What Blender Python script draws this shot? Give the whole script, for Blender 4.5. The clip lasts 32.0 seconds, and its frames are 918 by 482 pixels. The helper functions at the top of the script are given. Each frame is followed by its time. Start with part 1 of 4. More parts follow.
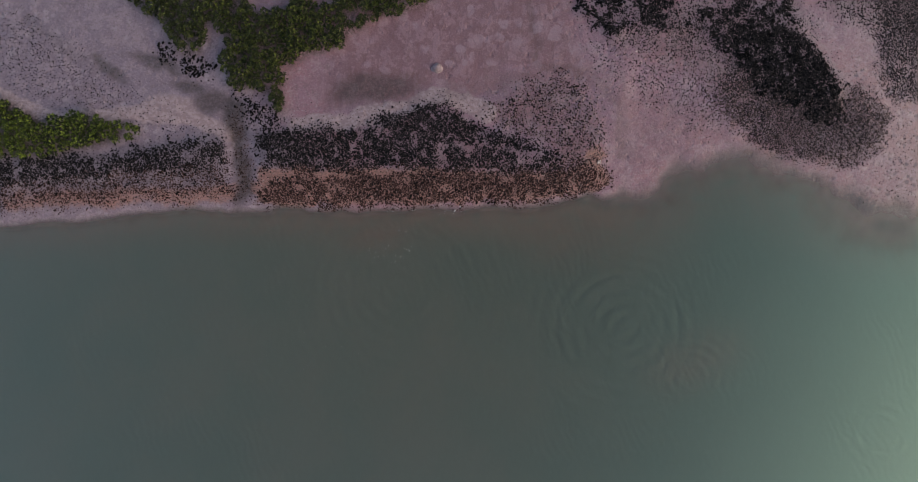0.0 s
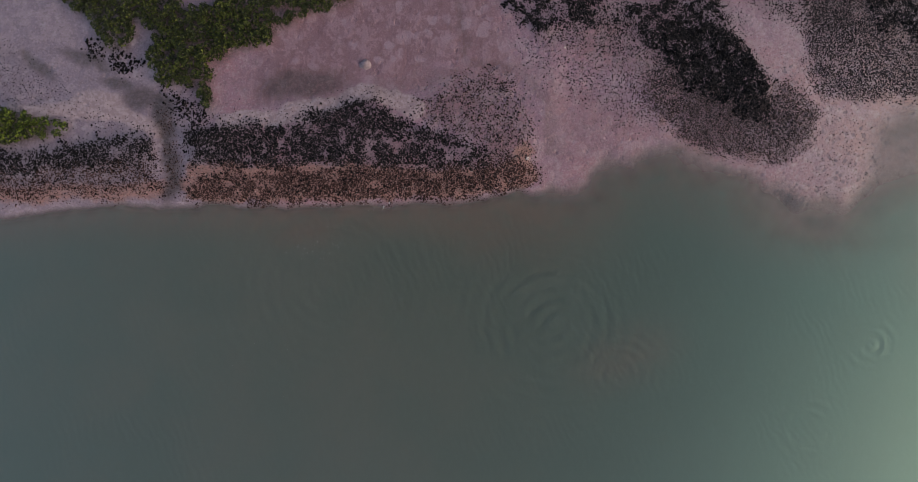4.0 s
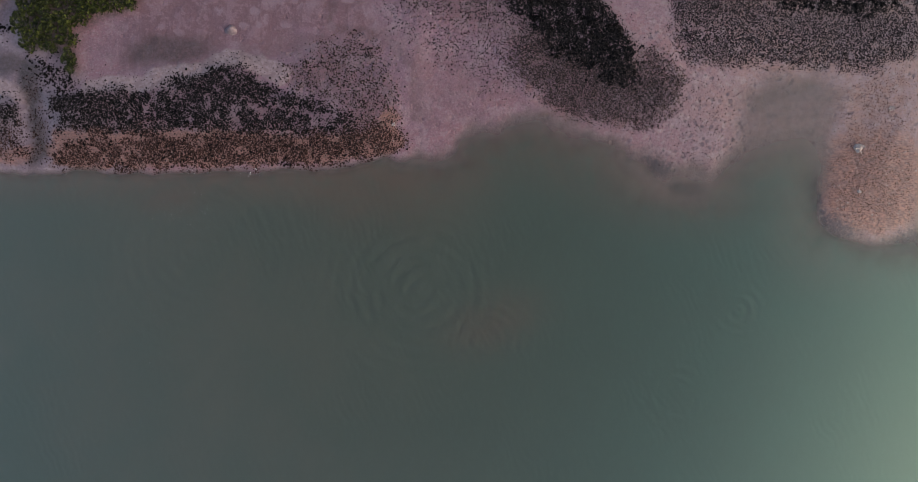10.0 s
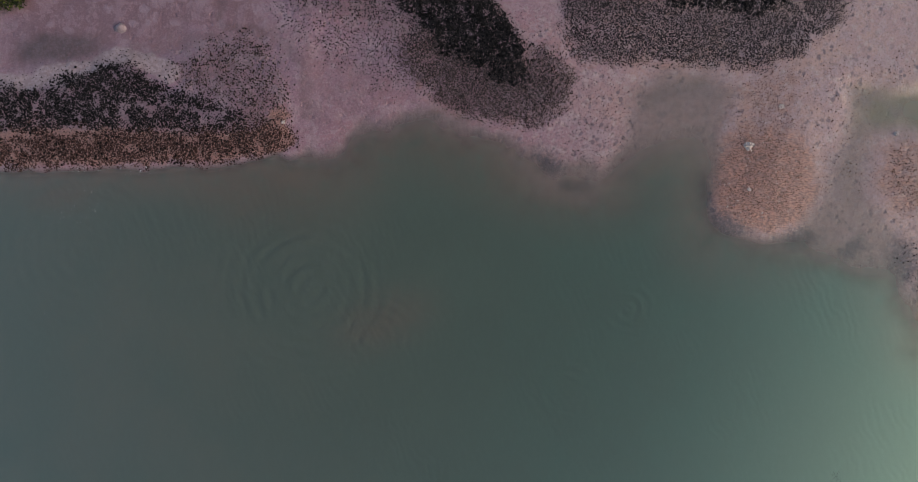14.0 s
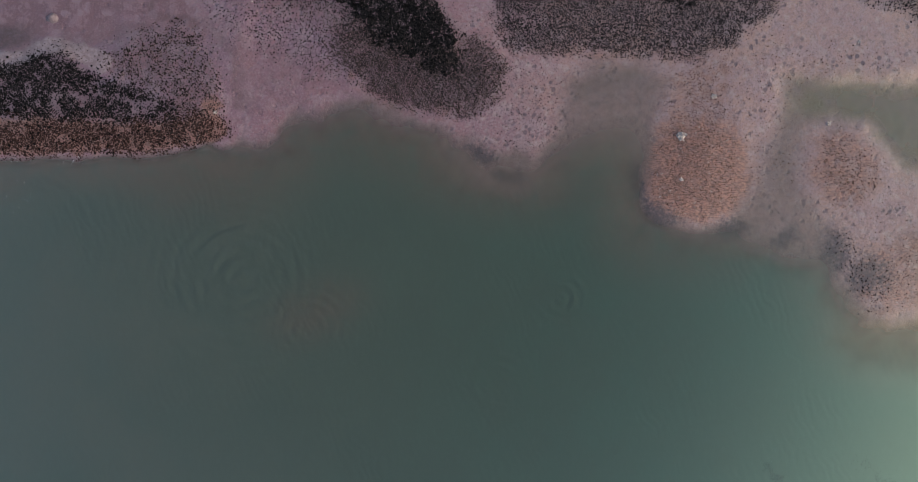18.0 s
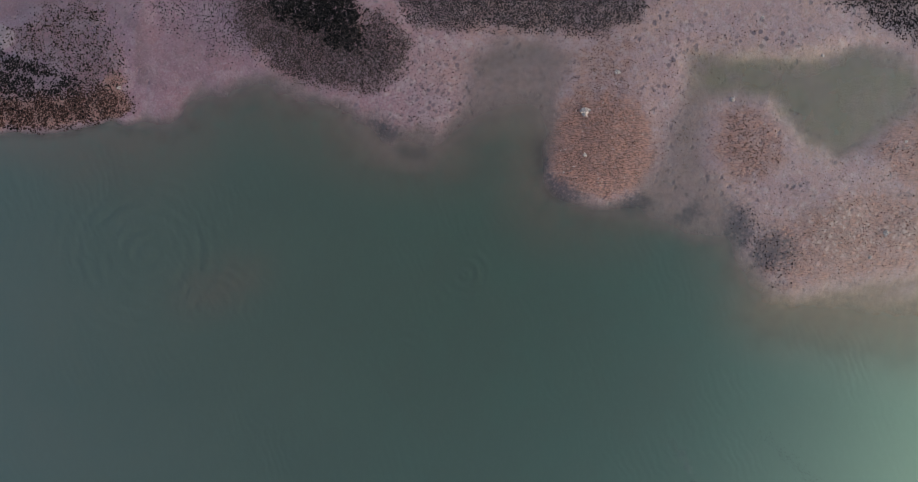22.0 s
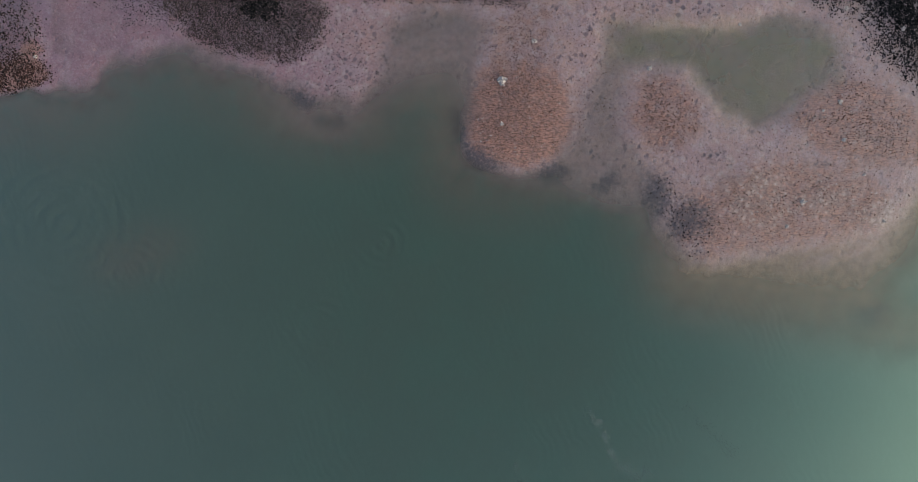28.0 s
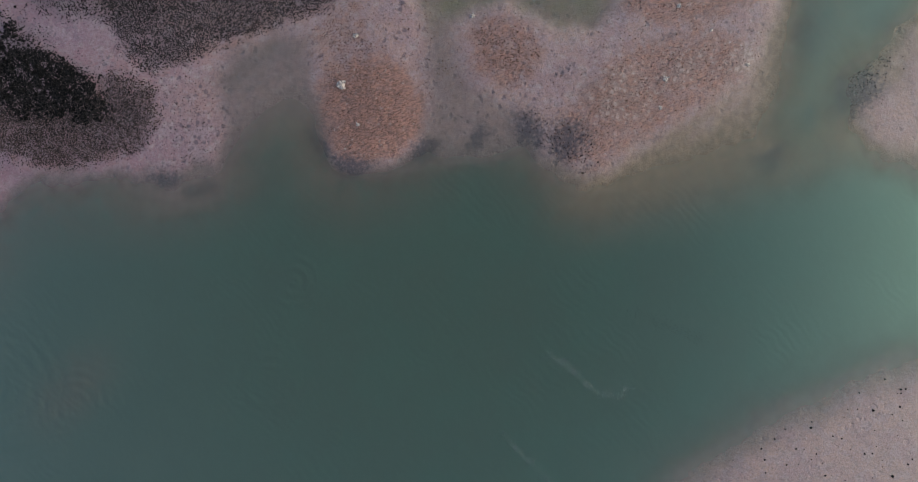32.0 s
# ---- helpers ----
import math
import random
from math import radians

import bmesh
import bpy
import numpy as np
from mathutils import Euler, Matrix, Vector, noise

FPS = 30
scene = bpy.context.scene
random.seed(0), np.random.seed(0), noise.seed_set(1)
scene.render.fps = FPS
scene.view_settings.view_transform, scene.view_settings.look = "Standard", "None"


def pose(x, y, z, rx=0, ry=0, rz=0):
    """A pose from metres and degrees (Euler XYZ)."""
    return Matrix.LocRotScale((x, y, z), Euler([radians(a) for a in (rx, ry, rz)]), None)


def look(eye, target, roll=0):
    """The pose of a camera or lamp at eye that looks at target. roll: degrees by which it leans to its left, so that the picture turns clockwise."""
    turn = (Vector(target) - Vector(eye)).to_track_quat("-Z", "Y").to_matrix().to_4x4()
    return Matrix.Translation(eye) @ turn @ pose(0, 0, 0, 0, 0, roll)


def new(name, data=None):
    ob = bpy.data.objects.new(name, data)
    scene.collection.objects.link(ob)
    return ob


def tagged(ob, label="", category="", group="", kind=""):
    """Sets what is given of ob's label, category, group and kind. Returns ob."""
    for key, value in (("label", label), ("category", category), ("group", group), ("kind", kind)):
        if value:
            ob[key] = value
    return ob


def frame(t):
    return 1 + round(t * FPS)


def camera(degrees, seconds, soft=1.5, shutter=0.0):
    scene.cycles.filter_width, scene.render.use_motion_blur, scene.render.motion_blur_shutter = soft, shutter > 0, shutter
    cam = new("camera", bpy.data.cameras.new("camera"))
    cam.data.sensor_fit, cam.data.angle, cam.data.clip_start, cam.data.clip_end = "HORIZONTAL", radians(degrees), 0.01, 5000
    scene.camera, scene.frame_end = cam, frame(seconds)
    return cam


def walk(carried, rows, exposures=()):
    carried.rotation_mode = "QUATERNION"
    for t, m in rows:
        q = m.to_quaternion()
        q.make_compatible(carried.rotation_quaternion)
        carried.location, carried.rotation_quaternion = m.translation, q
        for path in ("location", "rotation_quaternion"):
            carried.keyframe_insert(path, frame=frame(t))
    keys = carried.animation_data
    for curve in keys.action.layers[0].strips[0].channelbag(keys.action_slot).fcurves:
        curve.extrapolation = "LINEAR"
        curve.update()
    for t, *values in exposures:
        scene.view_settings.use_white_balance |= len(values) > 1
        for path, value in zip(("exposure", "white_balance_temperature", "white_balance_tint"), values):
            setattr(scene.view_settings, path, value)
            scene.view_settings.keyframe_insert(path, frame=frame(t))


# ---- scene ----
cam = camera(72.0, 32.0, soft=0.85)
EYE = 65.0
# seconds, east, north, heading
ROWS = [
    (0.0, -0.00, -0.00, 0.06),
    (0.5, 1.06, -0.06, 0.06),
    (1.0, 2.03, -0.08, 0.06),
    (1.5, 2.95, -0.08, 0.06),
    (2.0, 3.83, -0.07, 0.06),
    (2.5, 4.76, -0.07, 0.06),
    (4.5, 8.36, -0.78, 0.06),
    (5.0, 9.65, -1.40, 0.06),
    (5.5, 11.12, -2.03, 0.06),
    (6.0, 12.70, -2.62, 0.06),
    (6.5, 14.34, -3.05, 0.06),
    (7.0, 15.82, -3.38, 0.06),
    (7.5, 16.91, -3.60, 0.06),
    (8.0, 17.83, -3.77, 0.06),
    (8.5, 18.56, -3.84, 0.06),
    (9.0, 19.30, -3.86, 0.06),
    (9.5, 20.05, -3.87, 0.06),
    (10.0, 21.04, -3.85, 0.06),
    (10.5, 22.52, -3.84, 0.06),
    (11.0, 24.30, -3.77, 0.06),
    (11.5, 26.20, -3.76, 0.06),
    (12.0, 27.89, -3.75, 0.06),
    (12.5, 29.27, -3.75, 0.06),
    (13.0, 30.35, -3.85, 0.06),
    (13.5, 31.36, -3.95, 0.06),
    (14.0, 32.33, -4.05, 0.06),
    (14.5, 33.13, -4.15, 0.06),
    (16.5, 36.61, -4.69, 0.06),
    (17.0, 37.50, -4.78, 0.06),
    (17.5, 38.36, -4.91, 0.06),
    (18.0, 39.27, -5.06, 0.06),
    (18.5, 40.19, -5.26, 0.06),
    (19.0, 41.14, -5.56, 0.06),
    (19.5, 42.33, -5.84, 0.06),
    (20.0, 43.54, -6.20, 0.06),
    (20.5, 44.89, -6.52, 0.06),
    (21.0, 46.30, -6.85, 0.06),
    (21.5, 47.79, -7.20, 0.06),
    (22.0, 49.17, -7.56, 0.06),
    (22.5, 50.29, -7.85, 0.06),
    (23.0, 51.31, -8.12, 0.06),
    (23.5, 52.07, -8.38, 0.06),
    (24.0, 52.75, -8.63, 0.06),
    (24.5, 53.32, -8.86, 0.06),
    (25.0, 53.89, -9.08, 0.06),
    (25.5, 54.50, -9.28, 0.06),
    (27.5, 56.91, -10.38, 0.06),
    (28.0, 57.70, -10.73, 0.06),
    (28.5, 58.52, -11.08, -1.43),
    (29.0, 59.46, -11.51, -6.08),
    (29.5, 60.48, -11.89, -9.06),
    (30.0, 61.63, -12.17, -11.49),
    (30.5, 62.91, -12.47, -13.85),
    (31.0, 64.56, -12.83, -16.09),
    (31.5, 66.00, -13.14, -19.65),
    (32.0, 67.00, -13.75, -22.90),
]
walk(cam, [(t, pose(x, y, EYE, 0, 0, turn)) for t, x, y, turn in ROWS],
     exposures=[(0.0, 0.02, 7050, 13), (6.0, 0.03, 7050, 15), (12.0, 0.02, 7000, 13), (17.0, 0.02, 6850, 9.5), (22.0, 0.02, 6620, 6), (32.0, 0.03, 6480, 2)])

# ---- world and light ----
world = bpy.data.worlds.new("sky")
scene.world = world
world.use_nodes = True
wn = world.node_tree
wn.nodes.clear()
sky = wn.nodes.new("ShaderNodeTexSky")
sky.sky_type, sky.sun_disc = "NISHITA", False
sky.sun_elevation, sky.sun_rotation = radians(26), radians(113)
sky.dust_density, sky.air_density = 2.8, 1.0
back = wn.nodes.new("ShaderNodeBackground")
back.inputs["Strength"].default_value = 0.155
wout = wn.nodes.new("ShaderNodeOutputWorld")
wn.links.new(sky.outputs[0], back.inputs["Color"])
wn.links.new(back.outputs[0], wout.inputs["Surface"])
# a sun behind thin cloud, high in the east-south-east
sun = new("sun", bpy.data.lights.new("sun", "SUN"))
sun.data.energy, sun.data.angle, sun.data.color = 0.22, radians(74), (1.0, 0.96, 0.93)
sun.matrix_world = look((0.92 * 90, -0.39 * 90, 44), (0, 0, 0))


# ---- fields over the plan ----
def lattice(ix, iy, seed):
    n = (ix * 374761393 + iy * 668265263 + seed * 362437) & 0x7FFFFFFF
    n = ((n ^ (n >> 13)) * 1274126177) & 0x7FFFFFFF
    return ((n ^ (n >> 16)) & 0xFFFF) / 65535.0


def ripple(x, y, size, seed=0, octaves=3):
    """Smooth value noise in 0 to 1, with features of that size in metres."""
    total, weight, amp = 0.0, 0.0, 1.0
    for o in range(octaves):
        u, v = x / size, y / size
        iu, iv = np.floor(u).astype(np.int64), np.floor(v).astype(np.int64)
        fu, fv = u - iu, v - iv
        fu, fv = fu * fu * (3 - 2 * fu), fv * fv * (3 - 2 * fv)
        s = seed + 17 * o
        a = lattice(iu, iv, s) * (1 - fu) + lattice(iu + 1, iv, s) * fu
        b = lattice(iu, iv + 1, s) * (1 - fu) + lattice(iu + 1, iv + 1, s) * fu
        total = total + amp * (a * (1 - fv) + b * fv)
        weight, amp, size = weight + amp, amp * 0.5, size * 0.5
    return total / weight


def inside(x, y, outline):
    """Distance to an outline in metres, positive inside it."""
    best, odd = np.full(x.shape, 1e9), np.zeros(x.shape, bool)
    pts = list(outline)
    for (ax, ay), (bx, by) in zip(pts, pts[1:] + pts[:1]):
        ex, ey = bx - ax, by - ay
        f = np.clip(((x - ax) * ex + (y - ay) * ey) / (ex * ex + ey * ey + 1e-9), 0, 1)
        best = np.minimum(best, np.hypot(x - ax - f * ex, y - ay - f * ey))
        if by != ay:
            odd ^= ((ay > y) != (by > y)) & (x < ex * (y - ay) / ey + ax)
    return np.where(odd, best, -best)


def along(x, y, line):
    """Distance to an open line in metres."""
    best = np.full(x.shape, 1e9)
    for (ax, ay), (bx, by) in zip(line, line[1:]):
        ex, ey = bx - ax, by - ay
        f = np.clip(((x - ax) * ex + (y - ay) * ey) / (ex * ex + ey * ey + 1e-9), 0, 1)
        best = np.minimum(best, np.hypot(x - ax - f * ex, y - ay - f * ey))
    return best


def ramp(v, lo, hi):
    f = np.clip((v - lo) / (hi - lo), 0, 1)
    return f * f * (3 - 2 * f)


def blob(x, y, cx, cy, rx, ry, turn=0.0):
    """1 in the middle of a soft oval, 0 outside it."""
    c, s = math.cos(radians(turn)), math.sin(radians(turn))
    u, v = ((x - cx) * c + (y - cy) * s) / rx, ((y - cy) * c - (x - cx) * s) / ry
    return 1 - ramp(np.sqrt(u * u + v * v), 0.0, 1.35)


def warped(x, y, much=1.2, size=3.0):
    return (x + much * (ripple(x, y, size, 5) - 0.5) * 2, y + much * (ripple(x, y, size, 9) - 0.5) * 2)


# the shore, west to east
BANK = [(-3000, -60), (-300, 4),
        (-65.3, 1.6), (-47.2, 2.0), (-40.6, 2.2), (-35.2, 3.1), (-29.1, 3.9), (-20.1, 3.6), (-11.1, 3.4), (1.0, 3.9), (8.8, 4.3), (13.6, 5.2),
        (15.4, 4.8), (19.7, 6.5), (22.1, 8.6), (26.3, 9.9), (29.9, 9.5), (32.9, 8.0), (37.1, 6.3), (40.1, 4.9), (44.5, 3.8), (47.5, 4.3), (49.5, 6.0), (49.8, 7.1), (51.0, 11.0), (53.4, 12.5), (57.6, 12.6), (60.0, 10.8), (59.4, 5.9), (58.2, 2.9), (58.2, -0.1),
        (60.2, -2.3), (63.2, -3.1), (66.8, -2.7), (68.9, -0.9), (71.6, -0.5), (74.6, -1.7), (77.6, -4.7), (79.4, -9.0), (81.3, -12.3), (83.1, -12.9),
        (82.8, -12.7), (88.8, -11.5), (94.8, -11.8), (99.6, -10.6), (103.2, -9.4),
        (93.2, -13.0), (98.8, -12.0), (102.7, -9.1), (106.0, -5.9), (112.2, -2.0), (121.3, 7.2),
        (150, 60), (400, 120), (3000, 300), (3000, 3000), (-3000, 3000)]
EAST_SPIT = [
        (111.8, -18.5), (114.4, -17.0), (118.8, -15.9), (126.5, -14.6),
             (170, 0), (180, -30), 
        (121.1, -30.6), (115.6, -23.4), (112.8, -20.9),
]
SHOAL = [
        (68.4, -50.1), (78.0, -44.4), (85.0, -43.1), (91.9, -42.4), (98.7, -41.7), (106.3, -42.0),
         (150, -45), (400, -90), (3000, -200), (3000, -3000), (60, -3000), (40, -400)]
POND = [
        (73.0, 11.6), (78.9, 11.9), (85.0, 11.6), (91.0, 11.8), (95.0, 11.3), (97.0, 9.3), (96.8, 6.1), (93.6, 4.2), (91.0, 2.4), (88.0, 1.4), (84.8, 2.0), (83.2, 3.8), (81.4, 6.6), (77.4, 7.4), (73.0, 7.8),
]
INLET = [
        (49.5, 0.5), (49.9, 5.9), (50.4, 10.7), (52.8, 12.7), (57.6, 12.8), (60.1, 11.1), (60.1, 5.9), (57.9, 2.9), (56.4, -1.9),
]
SHELF = [
        (32.3, 10.7), (35.3, 5.2), (37.7, 3.4), (40.7, 0.7), (45.2, -0.1), (49.8, 0.2),
        (55.9, -0.6), (58.2, -3.6), (62.0, -5.0), (67.4, -5.5), (71.6, -6.4), (76.4, -7.8), (78.7, -11.1), (80.7, -13.9), (84.3, -15.0),
        (84.1, -14.9), (90.0, -15.0), (96.0, -15.6), (102.0, -14.5), (107.4, -11.8),
        (93.5, -17.0), (99.8, -16.0), (104.0, -9.0),
        (108, 8), (70, 14), (45, 14)]
CHANNEL = [
        (111.7, 2.1), (108.8, -7.1), (106.0, -11.8), (102.4, -15.2), (103.9, -17.1), (107.7, -15.1), (110.0, -11.9), (115.4, -9.9), (126.9, -4.3),
]
APRON = [
        (79.2, -14.5), (80.5, -16.8), (88.7, -19.0), (98.0, -20.3), (105.8, -21.8), (113.8, -24.2), (121.8, -25.7), (128.9, -9.0), (113.2, 0.2), (105.6, 0.8), (86.3, -1.5),
]
GUT = [
        (68.1, -1.5), (69.2, 3.7), (71.6, 8.5), (74.6, 10.3), (75.3, 6.1), (74.9, 1.9), (76.7, -1.7), (77.6, -5.4), (74.0, -6.0), (69.8, -4.8),
]
# marsh shrubs
SHRUBS_WEST = [
        (-48.4, 15.3), (-47.2, 14.9), (-45.4, 14.0), (-43.6, 12.8), (-40.6, 12.2), (-38.2, 13.4), (-35.8, 12.3), (-34.3, 11.9), (-34.6, 10.4), (-37.6, 9.6), (-40.6, 9.2), (-43.6, 8.8), (-47.2, 9.0), (-48.4, 8.9),
]
SHRUBS_NORTH = [
        (-34.9, 26.1), (-33.7, 24.8), (-31.5, 22.5), (-29.7, 21.7), (-29.0, 19.3), (-27.2, 18.9), (-25.2, 19.9), (-24.8, 22.1), (-23.7, 20.6), (-24.3, 18.8), (-23.4, 15.7), (-20.7, 15.7), (-19.2, 14.6), (-18.3, 12.8), (-17.7, 14.0), (-18.1, 15.8), (-18.3, 17.3), (-15.3, 18.9), (-12.3, 19.7), (-10.5, 21.3), (-8.7, 22.5), (-5.1, 23.5), (-2.3, 24.8), (-1.3, 26.1),
]
CLEARINGS = [(-19.3, 24.4, 3.2, 1.4, 0), (-25.2, 20.8, 0.9, 2.2, 0), (-13.5, 24.6, 2.0, 0.8, 0)]
# oyster beds: the dark crests and the paler fringes round them
WEST_BED = [
        (-65.3, 8.5), (-47.2, 9.0), (-41.2, 9.0), (-35.2, 10.1), (-29.1, 11.3), (-24.3, 11.3), (-23.7, 6.7), (-23.1, 4.6), (-29.1, 4.5), (-35.2, 4.0), (-41.2, 3.3), (-47.2, 3.0), (-65.3, 2.4),
]
WEST_CREST = [
        (-65.3, 8.2), (-47.2, 8.7), (-41.2, 8.7), (-35.2, 9.0), (-29.1, 9.9), (-24.0, 10.4), (-23.8, 8.2), (-27.3, 7.3), (-35.2, 6.7), (-41.2, 5.8), (-47.2, 5.5), (-65.3, 5.2),
]
MIDDLE_BED = [
        (-21.2, 11.3), (-17.1, 11.9), (-11.1, 12.2), (-6.3, 13.2), (-3.3, 14.2), (0.4, 13.7), (4.0, 11.4), (7.0, 9.9), (10.6, 8.8), (11.5, 6.7), (12.1, 5.1), (7.0, 4.3), (-5.1, 3.9), (-17.1, 3.7), (-20.7, 4.2),
]
MIDDLE_CREST = [
        (-20.7, 10.8), (-17.1, 11.3), (-13.5, 11.6), (-9.9, 11.6), (-7.5, 12.6), (-5.1, 13.5), (-3.3, 14.3), (-1.4, 14.6), (-0.1, 13.7), (1.0, 12.2), (3.4, 11.1), (6.1, 10.8), (8.2, 9.8), (10.3, 8.7), (10.3, 7.2), (7.0, 7.3), (4.0, 7.3), (0.4, 7.2), (-2.7, 7.3), (-8.7, 7.5), (-14.1, 7.2), (-20.1, 7.5),
]
MIDDLE_FRINGE = [
        (2.8, 14.0), (7.0, 16.3), (10.6, 17.0), (13.0, 16.4), (14.7, 12.8), (14.8, 7.9), (13.3, 5.4), (9.4, 4.6), (9.4, 9.0), (4.6, 11.2),
]
BLACK_CREST = [
        (10.6, 32.0), (11.5, 26.0), (12.1, 22.7), (15.4, 20.8), (20.8, 21.5), (25.0, 21.2), (27.2, 19.4), (31.1, 16.4), (33.5, 14.6), (37.1, 13.4), (38.9, 13.7), (39.3, 15.8), (37.1, 18.8), (35.4, 21.2), (33.8, 24.2), (32.9, 32.0),
]
BLACK_FRINGE = [
        (13.0, 22.4), (15.4, 19.4), (20.2, 18.2), (25.0, 16.7),
        (25.1, 15.5), (27.5, 13.1), (29.9, 10.7), (33.5, 9.0), (37.7, 8.1), (40.7, 8.1), (43.4, 9.5), (44.2, 11.9), (43.1, 14.3), (40.1, 16.1), (34.7, 25.8), (14.2, 24.5),
]
CENTRE_BED = [
        (42.4, 27.0), (43.0, 18.6), (43.5, 16.6), (44.2, 15.2), (46.4, 14.6), (49.4, 14.3), (52.4, 14.5), (55.4, 14.2), (58.4, 14.2), (61.4, 13.9), (63.8, 14.0), (66.9, 14.7), (68.1, 15.9), (70.5, 17.7), (72.3, 19.9), (73.4, 27.0),
]
CENTRE_CREST = [
        (45.7, 30.0), (50.6, 21.0), (54.2, 20.1), (58.4, 20.0), (61.4, 19.4), (64.4, 19.4), (66.8, 21.3), (68.6, 30.0),
]
GREY_PATCH = [
        (35.3, 27.2), (37.1, 23.6), (41.9, 21.2), (47.2, 19.4), (51.5, 21.2), (51.5, 27.2),
]
BLACK_SKIRT = [
        (26.0, 15.0), (27.2, 13.1), (28.4, 11.9), (30.5, 10.1), (32.9, 9.3), (35.3, 8.6), (37.7, 8.0), (40.1, 8.1), (42.5, 9.0), (43.7, 10.7), (44.0, 12.8), (43.0, 15.0), (40.5, 16.2), (39.0, 14.5), (34.7, 14.6), (31.1, 16.4), (28.7, 17.9),
]
EAST_BED = [
        (78.5, 21.3), (93.6, 13.5), (97.2, 12.6), (99.0, 11.4), (100.2, 8.7), (102.6, 6.3), (106.8, 3.3), (112.8, 2.7), (115.8, 21.4),
]
EAST_CREST = [
        (91.7, 21.3), (100.2, 14.7), (102.0, 11.7), (104.4, 9.3), (109.2, 6.9), (114.0, 21.4),
]
SHELL_SPIT = [
        (60.8, 13.6), (60.5, 10.1), (59.9, 7.1), (58.9, 4.1), (58.7, 1.1), (59.6, -1.3), (62.0, -2.3), (65.0, -2.4), (67.4, -1.6), (68.7, 0.5), (68.4, 3.5), (67.8, 6.5), (67.4, 10.1), (67.4, 14.2),
]
SHELL_ISLE = [
        (76.2, 5.6), (78.5, 6.7), (81.0, 5.6), (82.6, 3.0), (82.4, 0.4), (80.6, -1.5), (78.0, -1.4), (75.9, 0.6), (75.2, 3.2),
]
SHELL_FLAT = [
        (80.6, -6.7), (86.4, -3.4), (91.8, -2.0), (97.8, -2.6), (102.0, -5.7), (100.8, -9.4), (94.8, -11.2), (88.8, -11.3), (82.8, -12.5), (80.3, -10.6),
]
SHELL_EAST = [
        (91.8, 2.4), (94.2, 4.2), (97.2, 6.3), (100.8, 5.7), (104.9, 2.7), (109.2, -0.3), (104.9, -3.3), (99.6, -3.0), (94.8, -1.7),
]


WEST_FOOT = [
        (-65.3, 6.7), (-47.2, 6.0), (-41.2, 6.3), (-35.2, 7.0), (-29.1, 7.6), (-23.7, 8.2), (-23.1, 4.5), (-29.1, 4.3), (-35.2, 4.0), (-41.2, 3.3), (-47.2, 3.0), (-65.3, 2.4),
]
MIDDLE_FOOT = [
        (-20.8, 7.5), (-8.7, 7.7), (0.4, 7.3), (10.3, 7.3), (13.0, 8.4), (15.1, 7.7), (15.4, 5.8), (13.6, 4.9), (10.0, 4.3), (5.8, 3.9), (-0.2, 3.7), (-8.7, 3.6), (-15.9, 3.4), (-20.8, 3.6),
]
WET_MUD = [
        (-15.9, 15.8), (-11.1, 21.2), (-1.4, 27.2), (10.6, 27.2), (12.4, 21.2), (13.6, 17.3), (7.0, 16.9), (1.0, 15.8), (-5.1, 15.2), (-13.5, 13.4),
]
DAMP_MUD = [
        (13.6, 17.6), (17.8, 15.8), (25.0, 14.0), (28.7, 11.0), (23.8, 9.2), (18.4, 7.3), (15.4, 6.7), (15.4, 12.8),
]
# pale sand drifts, tidal creeks and the rusty shell line along the beds
DRIFTS = [[
        (-50.8, 15.8), (-47.2, 14.9), (-43.6, 13.1), (-40.6, 12.0), (-34.0, 13.1), (-27.3, 12.9), (-23.6, 11.1),
], [
        (-16.8, 12.0), (-11.1, 12.3), (-6.3, 13.4), (-3.3, 14.7), (0.4, 14.4), (3.1, 13.1),
]]
CREEKS = [([
        (-23.2, 14.0), (-22.6, 11.3), (-22.4, 8.5), (-22.2, 4.6),
], 1.3, 1.0), ([
        (13.6, 16.7), (15.7, 14.9), (16.6, 12.5), (17.0, 8.8),
], 0.8, 0.28), ([
        (-43.6, 23.0), (-41.2, 20.3), (-39.4, 18.5), (-37.6, 17.6),
], 0.8, 0.25), ([
        (7.3, 24.2), (7.7, 21.2), (7.9, 18.2), (12.4, 17.3),
], 0.6, 0.35), ([
        (-0.8, 15.2), (3.4, 15.7), (7.3, 17.1),
], 1.2, 0.3)]
RUST = [[
        (-20.7, 5.4), (-13.5, 4.9), (-5.1, 4.5), (7.0, 5.1), (13.0, 6.0), (14.2, 8.5),
], [
        (28.1, 11.9), (29.9, 10.0), (33.5, 8.6), (38.9, 7.6),
], [
        (44.5, 14.2), (49.4, 14.5), (58.4, 14.2), (64.4, 13.5), (68.0, 14.7), (70.4, 17.4),
], [
        (-46.0, 4.0), (-35.2, 4.5), (-23.7, 4.9),
]]
